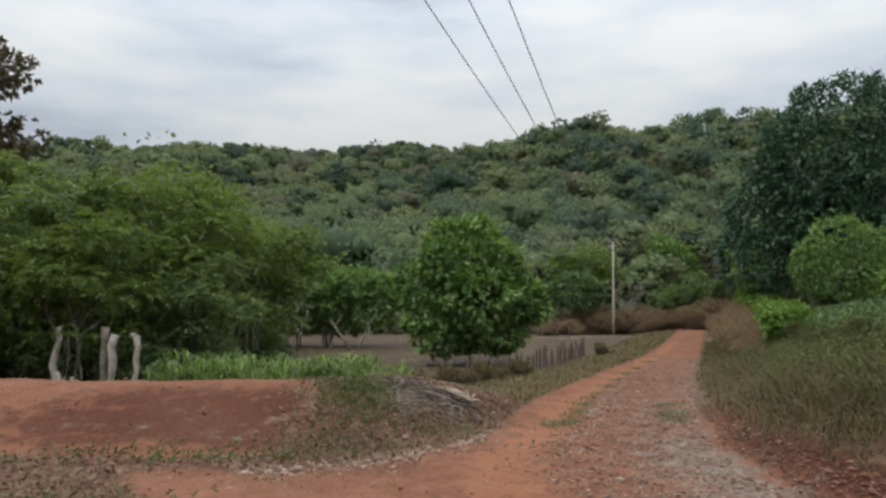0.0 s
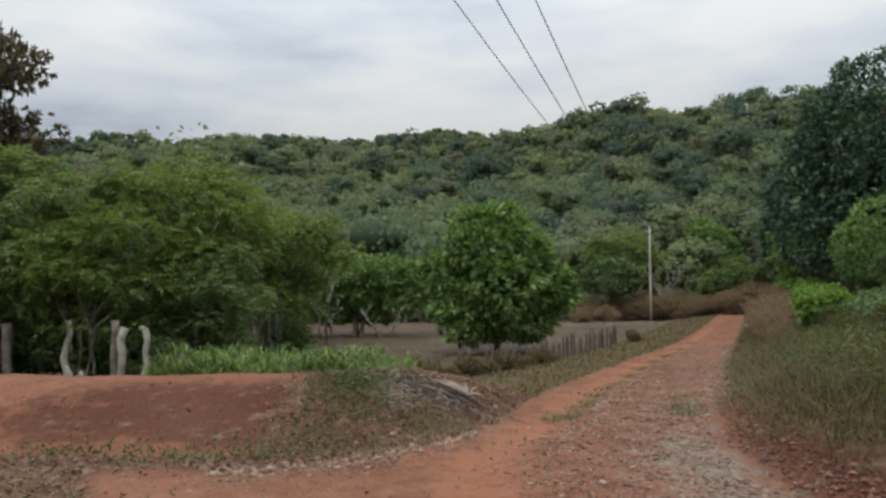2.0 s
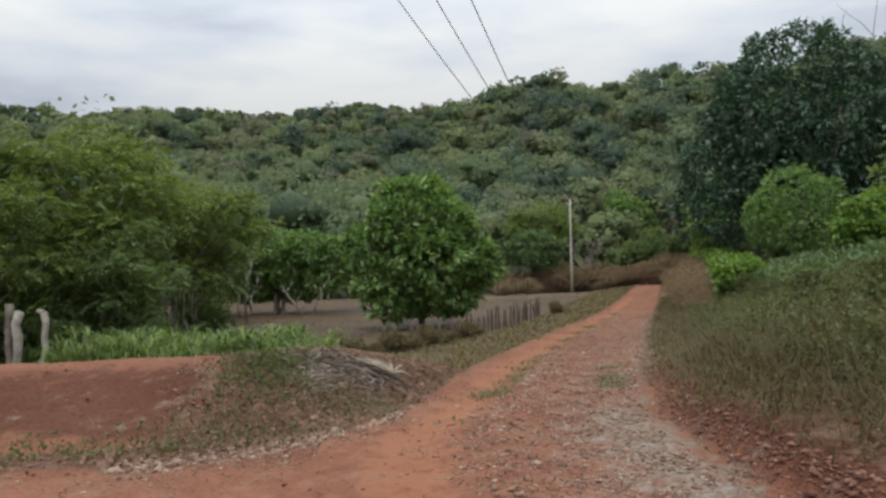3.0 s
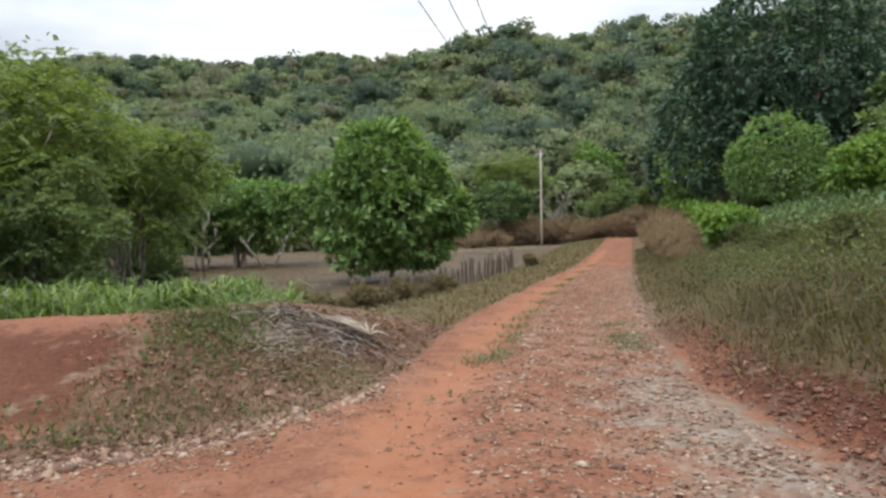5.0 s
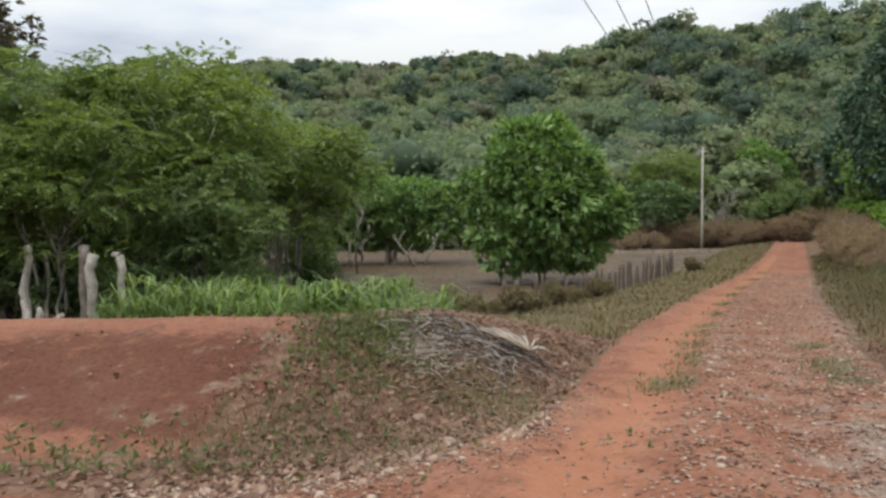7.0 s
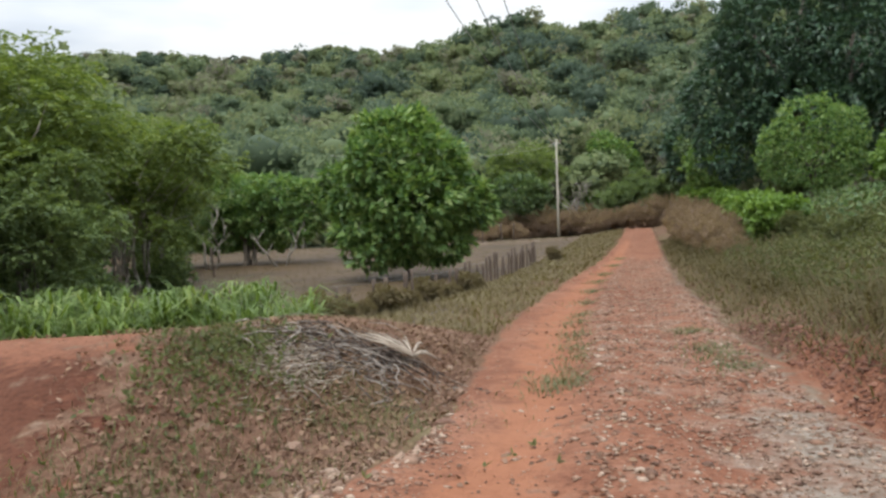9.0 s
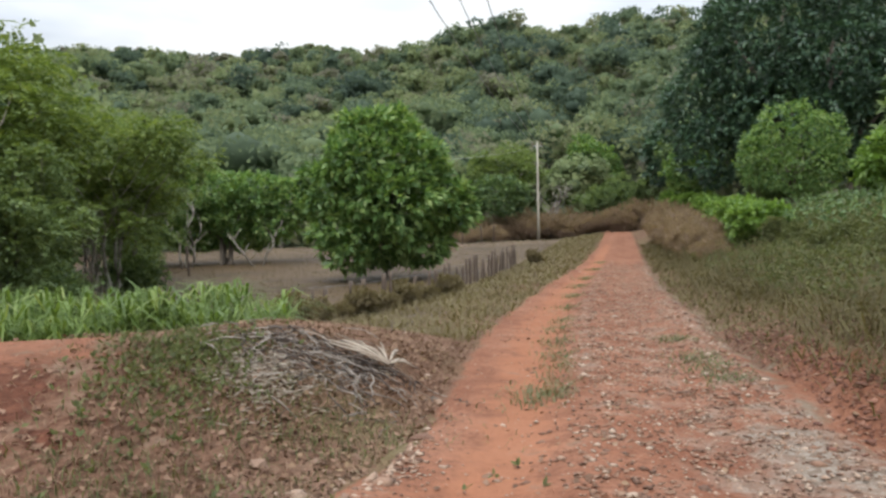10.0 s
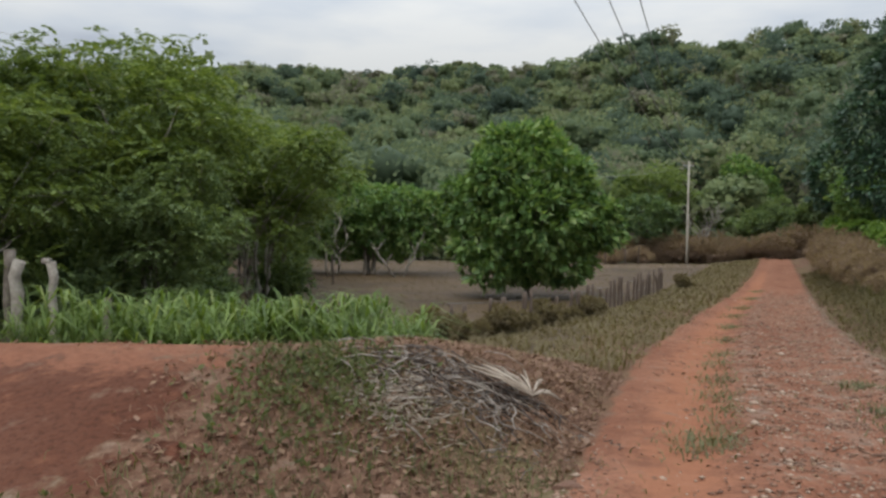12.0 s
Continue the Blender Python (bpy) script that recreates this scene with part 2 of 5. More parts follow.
GRAVEL = rough_material("road_stones", [(0.2, (0.105, 0.056, 0.036)), (0.42, (0.195, 0.105, 0.066)), (0.6, (0.265, 0.170, 0.118)), (0.8, (0.350, 0.265, 0.200))], 8, 0.5, 0.006, island=0.75)
PALEGRASS = leaf_material("pale_dry_grass", [(0.1, (0.090, 0.070, 0.040)), (0.4, (0.150, 0.122, 0.072)), (0.7, (0.205, 0.176, 0.108)), (0.95, (0.160, 0.162, 0.070))], 0.35, 0.7, 0.5, 0.15)
CLOD = rough_material("red_clods", [(0.25, (0.085, 0.034, 0.022)), (0.5, (0.165, 0.070, 0.044)), (0.75, (0.250, 0.125, 0.082))], 9, 0.7, 0.01, island=0.5)
TWIGS = leaf_material("dry_brown_twigs", [(0.1, (0.150, 0.108, 0.085)), (0.45, (0.235, 0.175, 0.142)), (0.75, (0.310, 0.240, 0.196)), (0.95, (0.270, 0.245, 0.160))], 0.5, 0.8, 0.5, 0.1)
WEED = leaf_material("bank_weed_leaves", [(0.1, (0.050, 0.062, 0.028)), (0.4, (0.090, 0.108, 0.046)), (0.7, (0.138, 0.155, 0.066)), (0.95, (0.205, 0.200, 0.098))], 0.35, 0.6, 0.5, 0.2)
FOREST = forest_material("woodland_leaves")


# ---- the lie of the land ----
def ease(u):
    u = np.clip(u, 0, 1)
    return u * u * (3 - 2 * u)


def lump(x, y, size, seed=0.0):
    """Smooth unevenness of about -1 to 1, by a few crossed waves."""
    x, y = np.asarray(x, float) / size, np.asarray(y, float) / size
    s = np.sin(1.7 * x + 0.9 * y + seed) + np.sin(-1.1 * x + 1.9 * y + 2.3 * seed + 1.0) + np.sin(2.9 * x + 2.3 * y + 0.7 * seed + 4.0) * 0.6
    return (s + 0.5 * np.sin(4.7 * x - 3.9 * y + seed * 1.3)) / 3.1


ROAD_Y = [-40, 0, 5.5, 8.5, 9.35, 10, 11.5, 13, 16, 22.3, 31, 45, 61, 87, 130]
ROAD_L = [0.3, 0.3, 0.4, 0.6, 1.15, 1.45, 1.95, 2.45, 3.4, 6.1, 10.3, 16.6, 23.6, 34.6, 50]
ROAD_R = [3.2, 3.2, 3.5, 3.9, 4.12, 4.3, 4.85, 5.45, 6.75, 9.2, 13.0, 19.1, 26.0, 36.6, 52]


def road_left(y):
    return np.interp(y, ROAD_Y, ROAD_L)


def road_right(y):
    return np.interp(y, ROAD_Y, ROAD_R)


def mound_foot(x):
    """Line along which the mound meets the bare junction."""
    return np.interp(x, [-8, -1, 0, 0.35, 0.8, 1.24, 1.45, 1.7, 2.4], [7.9, 8.05, 8.4, 8.62, 8.97, 9.35, 9.85, 10.7, 12.5])


def road_height(y):
    return np.interp(y, [-60, 0, 6, 9.8, 12, 16, 22, 35, 45, 62, 66, 74, 88, 120, 160],
                     [1.2, -0.24, -0.42, -0.52, -0.62, -0.84, -1.10, -1.50, -1.62, -1.66, -1.75, -2.3, -2.9, -1.6, -1.0])


def height(x, y):
    x, y = np.asarray(x, float), np.asarray(y, float)
    lft, rgt = road_left(y), road_right(y)
    z = road_height(y) + 0 * x
    # bank beside the road on the uphill side
    dr = x - rgt
    z = z + ease((dr - 0.05) / 1.0) * 0.16 + ease((dr - 0.06) / 0.38) * 0.22 * ease((16 - y) / 5) + ease((dr - 0.3) / 6.5) * 1.35 + np.clip(dr - 6, 0, 60) * 0.05
    # mound of spoil on the other side, and the lower field behind it
    dl = lft - x
    crest = np.where(x < -0.4, 11.5 + 0.10 * np.clip(-x, 0, 30), 11.5 + 0.75 * (x + 0.4))
    side = np.interp(x, [-30, -6, -0.5, 0.6, 1.3, 2.0, 2.8], [0.68, 0.60, 0.60, 0.60, 0.46, 0.24, 0.0])
    foot = np.maximum(mound_foot(x), crest - 2.9)
    up = ease((y - foot) / (crest - 0.3 - foot)) * (1 - ease((y - crest - 0.15) / 2.4))
    z = z + up * side * ease((dl + 0.15) / 0.6)
    field = ease((y - 12.5) / 14) * ease(dl / 5) * 0.40
    z = z - field
    # hill
    r = np.hypot(x, y)
    az = np.degrees(np.arctan2(x, np.maximum(y, 1e-3)))
    far = 340 - 95 * ease((az - 2) / 12)
    top = np.interp(az, [-60, -32, -20, -8, 3, 8, 12, 20, 40, 70], [48, 50, 60, 62, 64, 56, 49, 47, 45, 40]) + 1.5 * np.sin(az * 0.53 + 1)
    climb = np.clip((r - 88) / (far - 88), 0, 1)
    hill = (0.35 * climb + 0.65 * ease(climb)) * (top - 1) - np.clip(r - far - 60, 0, 250) * 0.10
    hill = hill * ease((y + 20) / 90) - 2.0 * ease((r - 120) / 60)
    z = z + hill + ease((r - 90) / 60) * 2.2 * lump(x, y, 22, 2.0)
    return z + 0.03 * lump(x, y, 1.3, 0.4) + 0.012 * lump(x, y, 0.37, 1.9)


def ground_z(x, y):
    return float(height(x, y))


def masks(x, y):
    """Darker soil, litter, gravel and wheel lane shares at places of the ground."""
    lft, rgt = road_left(y), road_right(y)
    inside = ease((x - lft + 0.3) / 0.5) * ease((rgt + 0.25 - x) / 0.5)
    # junction: bare soil where the side track meets the road, up to the crest
    edge = mound_foot(x)
    junction = ease((edge - y) / 0.4 + 0.5) * ease((rgt + 0.2 - x) / 0.4)
    face = ease((0.05 - x) / 1.9) * ease((13.2 - y) / 0.8)
    weeds = np.exp(-((x + 2.2) / 2.0) ** 2 - ((y - mound_foot(x) - 0.4) / 0.5) ** 2) * 1.1
    weeds = weeds + ease((-1.5 - 0.63 * (y - 7.0) - x) / 0.6) * ease((9.4 - y) / 0.8) * ease((y - 3.0) / 1.0)
    cut = ease((13.0 - y) / 3.0) * ease((x - rgt + 0.1) / 0.3) * ease((rgt + 0.85 - x) / 0.4) * 0.95
    bare = np.clip(np.maximum(np.maximum(np.maximum(inside, cut), junction), face), 0, 1)
    tongue = ease((x + 0.55) / 0.6) * ease((y - edge) / 0.4 + 0.4) * (1 - inside * (y > 10.5))
    litter = np.clip(1 - bare + weeds + tongue * 0.9, 0, 1)
    s = (x - lft) / np.maximum(rgt - lft, 0.1)
    gravel = np.exp(-((x - rgt + 0.42) / 0.36) ** 2) * ease((y - 1.0) / 2) * ease((10.6 - y) / 2.0) * 0.6
    gravel = gravel + 0.9 * np.exp(-((y - 58.5 - 0.1 * x) / 1.1) ** 2) * ease((x - 5) / 4) * ease((24 - x) / 3)
    gravel = gravel + np.exp(-((s - 0.72) / 0.16) ** 2) * 0.33 * ease((30 - y) / 15)
    gravel = gravel + np.exp(-((s - 0.97) / 0.10) ** 2) * 0.42 * ease((40 - y) / 10)
    gravel = gravel + np.exp(-((s - 0.45) / 0.07) ** 2) * 0.35 * ease((y - 9) / 3) * ease((34 - y) / 10)
    # darker soil on the mound face, left of the junction and along the cut
    dark_soil = np.exp(-((x + 2.4) / 2.6) ** 2 - ((y - 10.3 - 0.05 * x) / 0.95) ** 2) * 1.05 + 0.55 * np.exp(-((x + 5.0) / 2.5) ** 2 - ((y - 7.5) / 1.4) ** 2)
    dark_soil = dark_soil + 0.95 * ease((11 - y) / 3.0) * ease((x - rgt + 0.1) / 0.5)
    dark_soil = dark_soil + 0.8 * np.exp(-((x + 1.0) / 1.0) ** 2 - ((y - 9.7) / 0.7) ** 2)
    lane = np.exp(-((s - 0.24) / 0.12) ** 2) * ease((60 - y) / 20)
    return np.clip(dark_soil, 0, 1), litter, np.clip(gravel, 0, 1) * np.where(y > 50, 1, ease((x - lft) / 0.3)), lane


def graded(parts):
    out = [parts[0][0]]
    for a, b, n in parts:
        out += list(np.linspace(a, b, n + 1)[1:])
    return np.array(out)


def sheet(name, X, Y, Z, material, label, kind="structure"):
    ny, nx = X.shape
    verts = np.stack([X, Y, Z], -1).reshape(-1, 3)
    idx = np.arange(nx * ny).reshape(ny, nx)
    faces = np.stack([idx[:-1, :-1], idx[:-1, 1:], idx[1:, 1:], idx[1:, :-1]], -1).reshape(-1, 4)
    me = bpy.data.meshes.new(name)
    me.from_pydata(verts.tolist(), [], faces.tolist())
    me.polygons.foreach_set("use_smooth", np.ones(len(faces), bool))
    at = me.color_attributes.new("mask", "FLOAT_COLOR", "POINT")
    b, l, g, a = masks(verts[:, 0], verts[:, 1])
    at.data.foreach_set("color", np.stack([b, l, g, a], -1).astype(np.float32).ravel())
    me.materials.append(material)
    return tagged(new(name, me), label, name, kind=kind)


FIELD = rough_material("fallow_field", [(0.3, (0.034, 0.021, 0.011)), (0.5, (0.072, 0.043, 0.020)), (0.62, (0.088, 0.055, 0.026)), (0.75, (0.078, 0.060, 0.022))], 0.35, 0.6, 0.03)
WOODFLOOR = rough_material("woodland_floor", [(0.3, (0.039, 0.046, 0.026)), (0.5, (0.077, 0.094, 0.046)), (0.7, (0.127, 0.121, 0.072))], 0.25, 0.6, 0.05)

gx = graded([(-1500, -300, 12), (-300, -60, 16), (-60, -12, 26), (-12, -5, 28), (-5, 7, 100), (7, 30, 56), (30, 90, 30), (90, 300, 28), (300, 1500, 10)])
gy = graded([(-800, -100, 10), (-100, -10, 14), (-10, 3, 20), (3, 15, 110), (15, 40, 60), (40, 100, 40), (100, 420, 50), (420, 2500, 12)])
GX, GY = np.meshgrid(gx, gy)
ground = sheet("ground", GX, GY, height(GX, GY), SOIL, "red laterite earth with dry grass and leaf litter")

ground.data.materials.append(FIELD)
ground.data.materials.append(WOODFLOOR)
mid = (np.stack([GX, GY], -1)[:-1, :-1] + np.stack([GX, GY], -1)[1:, 1:]) / 2
mx, my = mid[..., 0].ravel(), mid[..., 1].ravel()
slot = np.where((my > 15.5 + 0.9 * lump(mx, my, 1.5, 2.0)) & (mx < road_left(my) - 1.6 + 0.7 * lump(mx, my, 1.2, 5.0)), 1, 0)
slot = np.where((my > 74 + 3 * lump(mx, my, 6.0, 1.0)) & ((np.abs(mx - road_left(my) - 1.5) > 4) | (my > 88)), 2, slot)
slot = np.where((my > 50) & (my < 74) & (np.exp(-((my - 58.5 - 0.1 * mx) / 1.1) ** 2) > 0.45) & (mx > 6), 0, slot)
ground.data.polygons.foreach_set("material_index", slot.astype(np.int32))

# the road lies on the ground, its rims tucked into it
rs, ry = np.linspace(0, 1, 34), graded([(-30, 3, 60), (3, 16, 130), (16, 40, 90), (40, 87, 80)])
RS, RY = np.meshgrid(rs, ry)
wob = 0.16 * lump(RY, RY * 0.3, 0.9, 3.0) + 0.06 * lump(RY, RY, 0.25, 5.0)
RX = (road_left(RY) - 0.15) + RS * (road_right(RY) - road_left(RY) + 0.3) + wob * np.where(RS < 0.5, 1 - 2 * RS, 0) + 0.7 * wob * np.where(RS > 0.5, 2 * RS - 1, 0)
rut = -0.045 * np.exp(-((RS - 0.27) / 0.09) ** 2) - 0.04 * np.exp(-((RS - 0.70) / 0.10) ** 2) + 0.035 * np.exp(-((RS - 0.47) / 0.08) ** 2)
rim = 0.05 * (1 - ease(RS / 0.05) * ease((1 - RS) / 0.05))
RZ = height(RX, RY) + 0.055 + rut - rim * 1.6 + 0.012 * lump(RX, RY, 0.22, 7.0)
road = sheet("road", RX, RY, RZ, SOIL, "rutted red laterite dirt road with loose gravel")


def road_z(x, y):
    """Top of the road or the ground, whichever is higher."""
    l, r = float(road_left(y)), float(road_right(y))
    s = (x - l + 0.15) / (r - l + 0.3)
    z = ground_z(x, y)
    if 0.06 < s < 0.94:
        z += 0.055 - 0.045 * math.exp(-((s - 0.27) / 0.09) ** 2) - 0.04 * math.exp(-((s - 0.70) / 0.10) ** 2) + 0.035 * math.exp(-((s - 0.47) / 0.08) ** 2)
    return z


# ---- builders ----
def part(name, mesh, material, parent=None, label=""):
    me = mesh
    if isinstance(mesh, bmesh.types.BMesh):
        me = bpy.data.meshes.new(name)
        mesh.to_mesh(me)
        mesh.free()
    if not me.materials:
        me.materials.append(material)
    ob = new(name, me)
    if parent is not None:
        ob.parent = parent
    return tagged(ob, label)


def array_mesh(name, verts, faces, smooth=False, tint=None):
    me = bpy.data.meshes.new(name)
    nv, nf, k = len(verts), len(faces), faces.shape[1]
    me.vertices.add(nv)
    me.vertices.foreach_set("co", np.asarray(verts, np.float32).ravel())
    me.loops.add(nf * k)
    me.loops.foreach_set("vertex_index", faces.astype(np.int32).ravel())
    me.polygons.add(nf)
    me.polygons.foreach_set("loop_start", np.arange(0, nf * k, k, dtype=np.int32))
    me.update(calc_edges=True)
    if smooth:
        me.polygons.foreach_set("use_smooth", np.ones(nf, bool))
    if tint is not None:
        at = me.attributes.new("tint", "FLOAT", "POINT")
        at.data.foreach_set("value", tint.astype(np.float32))
    me.validate()
    return me


def tube(bm, pts, radii, sides=6):
    """A tapered, bent branch through the points."""
    rings = []
    for i, p in enumerate(pts):
        p = Vector(p)
        d = (Vector(pts[min(i + 1, len(pts) - 1)]) - Vector(pts[max(i - 1, 0)])).normalized()
        a = d.orthogonal().normalized()
        b = d.cross(a)
        rings.append([bm.verts.new(p + radii[i] * (math.cos(t) * a + math.sin(t) * b)) for t in [2 * math.pi * k / sides for k in range(sides)]])
    for r0, r1 in zip(rings, rings[1:]):
        best = min(range(sides), key=lambda s: (r0[0].co - r1[s].co).length)
        r1[:] = r1[best:] + r1[:best]
        for k in range(sides):
            f = bm.faces.new((r0[k], r0[(k + 1) % sides], r1[(k + 1) % sides], r1[k]))
            f.smooth = True
    bm.faces.new(rings[0][::-1])
    bm.faces.new(rings[-1])


def branch_points(rng, a, b, n=5, bend=0.12):
    a, b = Vector(a), Vector(b)
    l = (b - a).length
    out = []
    for i in range(n):
        u = i / (n - 1)
        w = math.sin(u * math.pi) * bend * l
        out.append(a.lerp(b, u) + Vector((rng.uniform(-w, w), rng.uniform(-w, w), rng.uniform(-w, w) * 0.5 + 0.25 * w)))
    out[0], out[-1] = a, b
    return out


def leaves(rng, centres, outward, length, width, per, spread=0.9, droop=0.25, twist=0.7):
    """Rosettes of folded leaves: at each centre, per leaves fan out round the outward direction."""
    n = len(centres)
    c = np.repeat(centres, per, 0)
    o = np.repeat(outward, per, 0)
    d = o + spread * rng.normal(size=(n * per, 3))
    d[:, 2] -= droop
    d /= np.linalg.norm(d, axis=1, keepdims=True) + 1e-9
    side = np.cross(d, np.array([0, 0, 1.0]) + twist * rng.normal(size=d.shape))
    side /= np.linalg.norm(side, axis=1, keepdims=True) + 1e-9
    up = np.cross(side, d)
    L = length * rng.uniform(0.6, 1.25, (n * per, 1))
    W = width * rng.uniform(0.7, 1.2, (n * per, 1))
    mid = c + d * L * 0.45 - up * W * 0.15
    v = np.stack([c + d * L * 0.04, mid + side * W * 0.5 + up * W * 0.2, c + d * L - up * L * 0.12, mid - side * W * 0.5 + up * W * 0.2], 1).reshape(-1, 3)
    b = np.arange(n * per)[:, None] * 4
    f = np.concatenate([b + [0, 1, 2], b + [0, 2, 3]], 1).reshape(-1, 3)
    return v, f


def sprays(rng, centres, outward, length, leaflets, leaf):
    """Feathery sprays: a drooping axis at each centre with a row of small leaflets on both sides."""
    n = len(centres)
    d = outward * np.array([1, 1, 0.35]) + 0.5 * rng.normal(size=(n, 3)) * np.array([1, 1, 0.5])
    d /= np.linalg.norm(d, axis=1, keepdims=True) + 1e-9
    side = np.cross(d, np.array([0, 0, 1.0]) + 0.25 * rng.normal(size=(n, 3)))
    side /= np.linalg.norm(side, axis=1, keepdims=True) + 1e-9
    L = length * rng.uniform(0.55, 1.3, (n, 1))
    V = []
    for k in range(leaflets):
        u = (k // 2 + 0.6) / (leaflets / 2)
        sg = 1 if k % 2 else -1
        a = centres + d * L * u - np.array([0, 0, 1]) * L * 0.35 * u * u
        t = d * 0.55 + side * sg + 0.22 * rng.normal(size=(n, 3))
        t /= np.linalg.norm(t, axis=1, keepdims=True)
        w = np.cross(t, np.array([0, 0, 1.0]) + 0.4 * rng.normal(size=(n, 3)))
        w /= np.linalg.norm(w, axis=1, keepdims=True) + 1e-9
        ln = leaf[0] * (1.15 - 0.6 * u) * rng.uniform(0.7, 1.2, (n, 1))
        m = a + t * ln * 0.5
        V.append(np.stack([a, m + w * leaf[1] * 0.5, a + t * ln - np.array([0, 0, 0.2]) * ln, m - w * leaf[1] * 0.5], 1))
    v = np.concatenate(V).reshape(-1, 3)
    b = np.arange(n * leaflets)[:, None] * 4
    return v, np.concatenate([b + [0, 1, 2], b + [0, 2, 3]], 1).reshape(-1, 3)


def shell_points(rng, lobes, n, inner=0.7):
    """Places in the outer shell of a cloud of ellipsoid lobes, with the way out of it."""
    vol = np.array([l[3] * l[4] + l[4] * l[5] + l[3] * l[5] for l in lobes])
    pick = rng.choice(len(lobes), int(n * 1.7), p=vol / vol.sum())
    L = np.array(lobes)[pick]
    d = rng.normal(size=(len(pick), 3))
    d /= np.linalg.norm(d, axis=1, keepdims=True)
    rr = (inner + (1 - inner) * rng.random((len(pick), 1)) ** 0.6)
    bumpy = 1 + 0.10 * np.sin(d[:, :1] * 7 + pick[:, None]) * np.sin(d[:, 1:2] * 6 + 2) + 0.08 * np.sin(d[:, 2:] * 9 + pick[:, None] * 2)
    p = L[:, :3] + d * L[:, 3:6] * rr * bumpy
    keep = np.ones(len(p), bool)
    for l in lobes:
        q = (p - np.array(l[:3])) / np.array(l[3:6])
        keep &= np.linalg.norm(q, axis=1) > inner * 0.86
    p, d, L = p[keep][:n], d[keep][:n], L[keep][:n]
    o = d / L[:, 3:6]
    o /= np.linalg.norm(o, axis=1, keepdims=True)
    return p, o


def scatter_lobes(rng, n, box, size, flat=0.75):
    """n overlapping lobes within an ellipsoid box (cx, cy, cz, rx, ry, rz)."""
    out = []
    for i in range(n):
        d = rng.normal(size=3)
        d /= np.linalg.norm(d)
        k = rng.random() ** 0.4 * 0.72
        s = size * rng.uniform(0.75, 1.3)
        out.append((box[0] + d[0] * box[3] * k, box[1] + d[1] * box[4] * k, box[2] + d[2] * box[5] * k, s, s, s * flat))
    return out


def make_tree(name, label, category, seed, lobes, n, leaf, material, trunk_r, trunk_top, bark, per=6, forks=1, limbs=10, inner=0.7, group="", lean=(0, 0),
              twigs=0, droop=0.25, spread=0.9, sparse=0, feathery=0.0):
    """A tree at the origin: a trunk that forks into limbs that run into the lobes of its crown."""
    rng = np.random.default_rng(seed)
    rnd = random.Random(seed)
    root = new(name)
    bm = bmesh.new()
    tops = []
    for k in range(forks):
        a = 2 * math.pi * k / max(forks, 1) + seed
        off = 0.0 if forks == 1 else 0.18 * trunk_top * rnd.uniform(0.5, 1.2)
        tip = (lean[0] + off * math.cos(a), lean[1] + off * math.sin(a), trunk_top * rnd.uniform(0.85, 1.1))
        foot = (0.0 if forks == 1 else 0.5 * trunk_r * forks * math.cos(a), 0.0 if forks == 1 else 0.5 * trunk_r * forks * math.sin(a), -0.25)
        pts = branch_points(rnd, foot, tip, 6, 0.05)
        tube(bm, pts, [trunk_r * (1.35 if i == 0 else 1 - 0.09 * i) for i in range(6)], 8)
        tops.append(Vector(tip))
    part("trunk", bm, bark, root)
    pick = [lobes[i % len(lobes)] for i in range(limbs)]
    for l in pick:
        start = min(tops, key=lambda t: (t - Vector(l[:3])).length)
        end = Vector(l[:3]) + Vector((rnd.uniform(-.4, .4) * l[3], rnd.uniform(-.4, .4) * l[4], rnd.uniform(0, .5) * l[5]))
        pts = branch_points(rnd, start - Vector((0, 0, rnd.uniform(0.02, 0.3) * trunk_top)) * (1 if forks == 1 else 0.2), end, 5, 0.1)
        bm = bmesh.new()
        r = trunk_r * rnd.uniform(0.35, 0.6)
        tube(bm, pts, [r * (1 - 0.19 * i) for i in range(5)], 6)
        for k in range(twigs):
            q = pts[rnd.randint(1, 4)]
            e = q + Vector((rnd.uniform(-1, 1) * l[3], rnd.uniform(-1, 1) * l[4], rnd.uniform(-0.2, 0.9) * l[5]))
            tube(bm, branch_points(rnd, q, e, 4, 0.12), [r * 0.35, r * 0.28, r * 0.2, r * 0.1], 5)
        part("limb", bm, bark, root)
    c, o = shell_points(rng, lobes, n, inner)
    v, f = sprays(rng, c, o, feathery, per, leaf) if feathery else leaves(rng, c, o, leaf[0], leaf[1], per, spread, droop)
    if sparse:
        c2, o2 = shell_points(rng, lobes, sparse, 0.15)
        v2, f2 = leaves(rng, c2, o2, leaf[0], leaf[1], per, 1.2, droop)
        v, f = np.concatenate([v, v2]), np.concatenate([f, f2 + len(v)])
    part("crown", array_mesh("crown", v, f), material, root)
    return tagged(root, label, category, group)


def stand(ob, x, y, dz=0.0, turn=0.0, size=1.0):
    ob.matrix_basis = pose(x, y, ground_z(x, y) + dz, 0, 0, turn) @ Matrix.Diagonal((size, size, size, 1))
    return ob


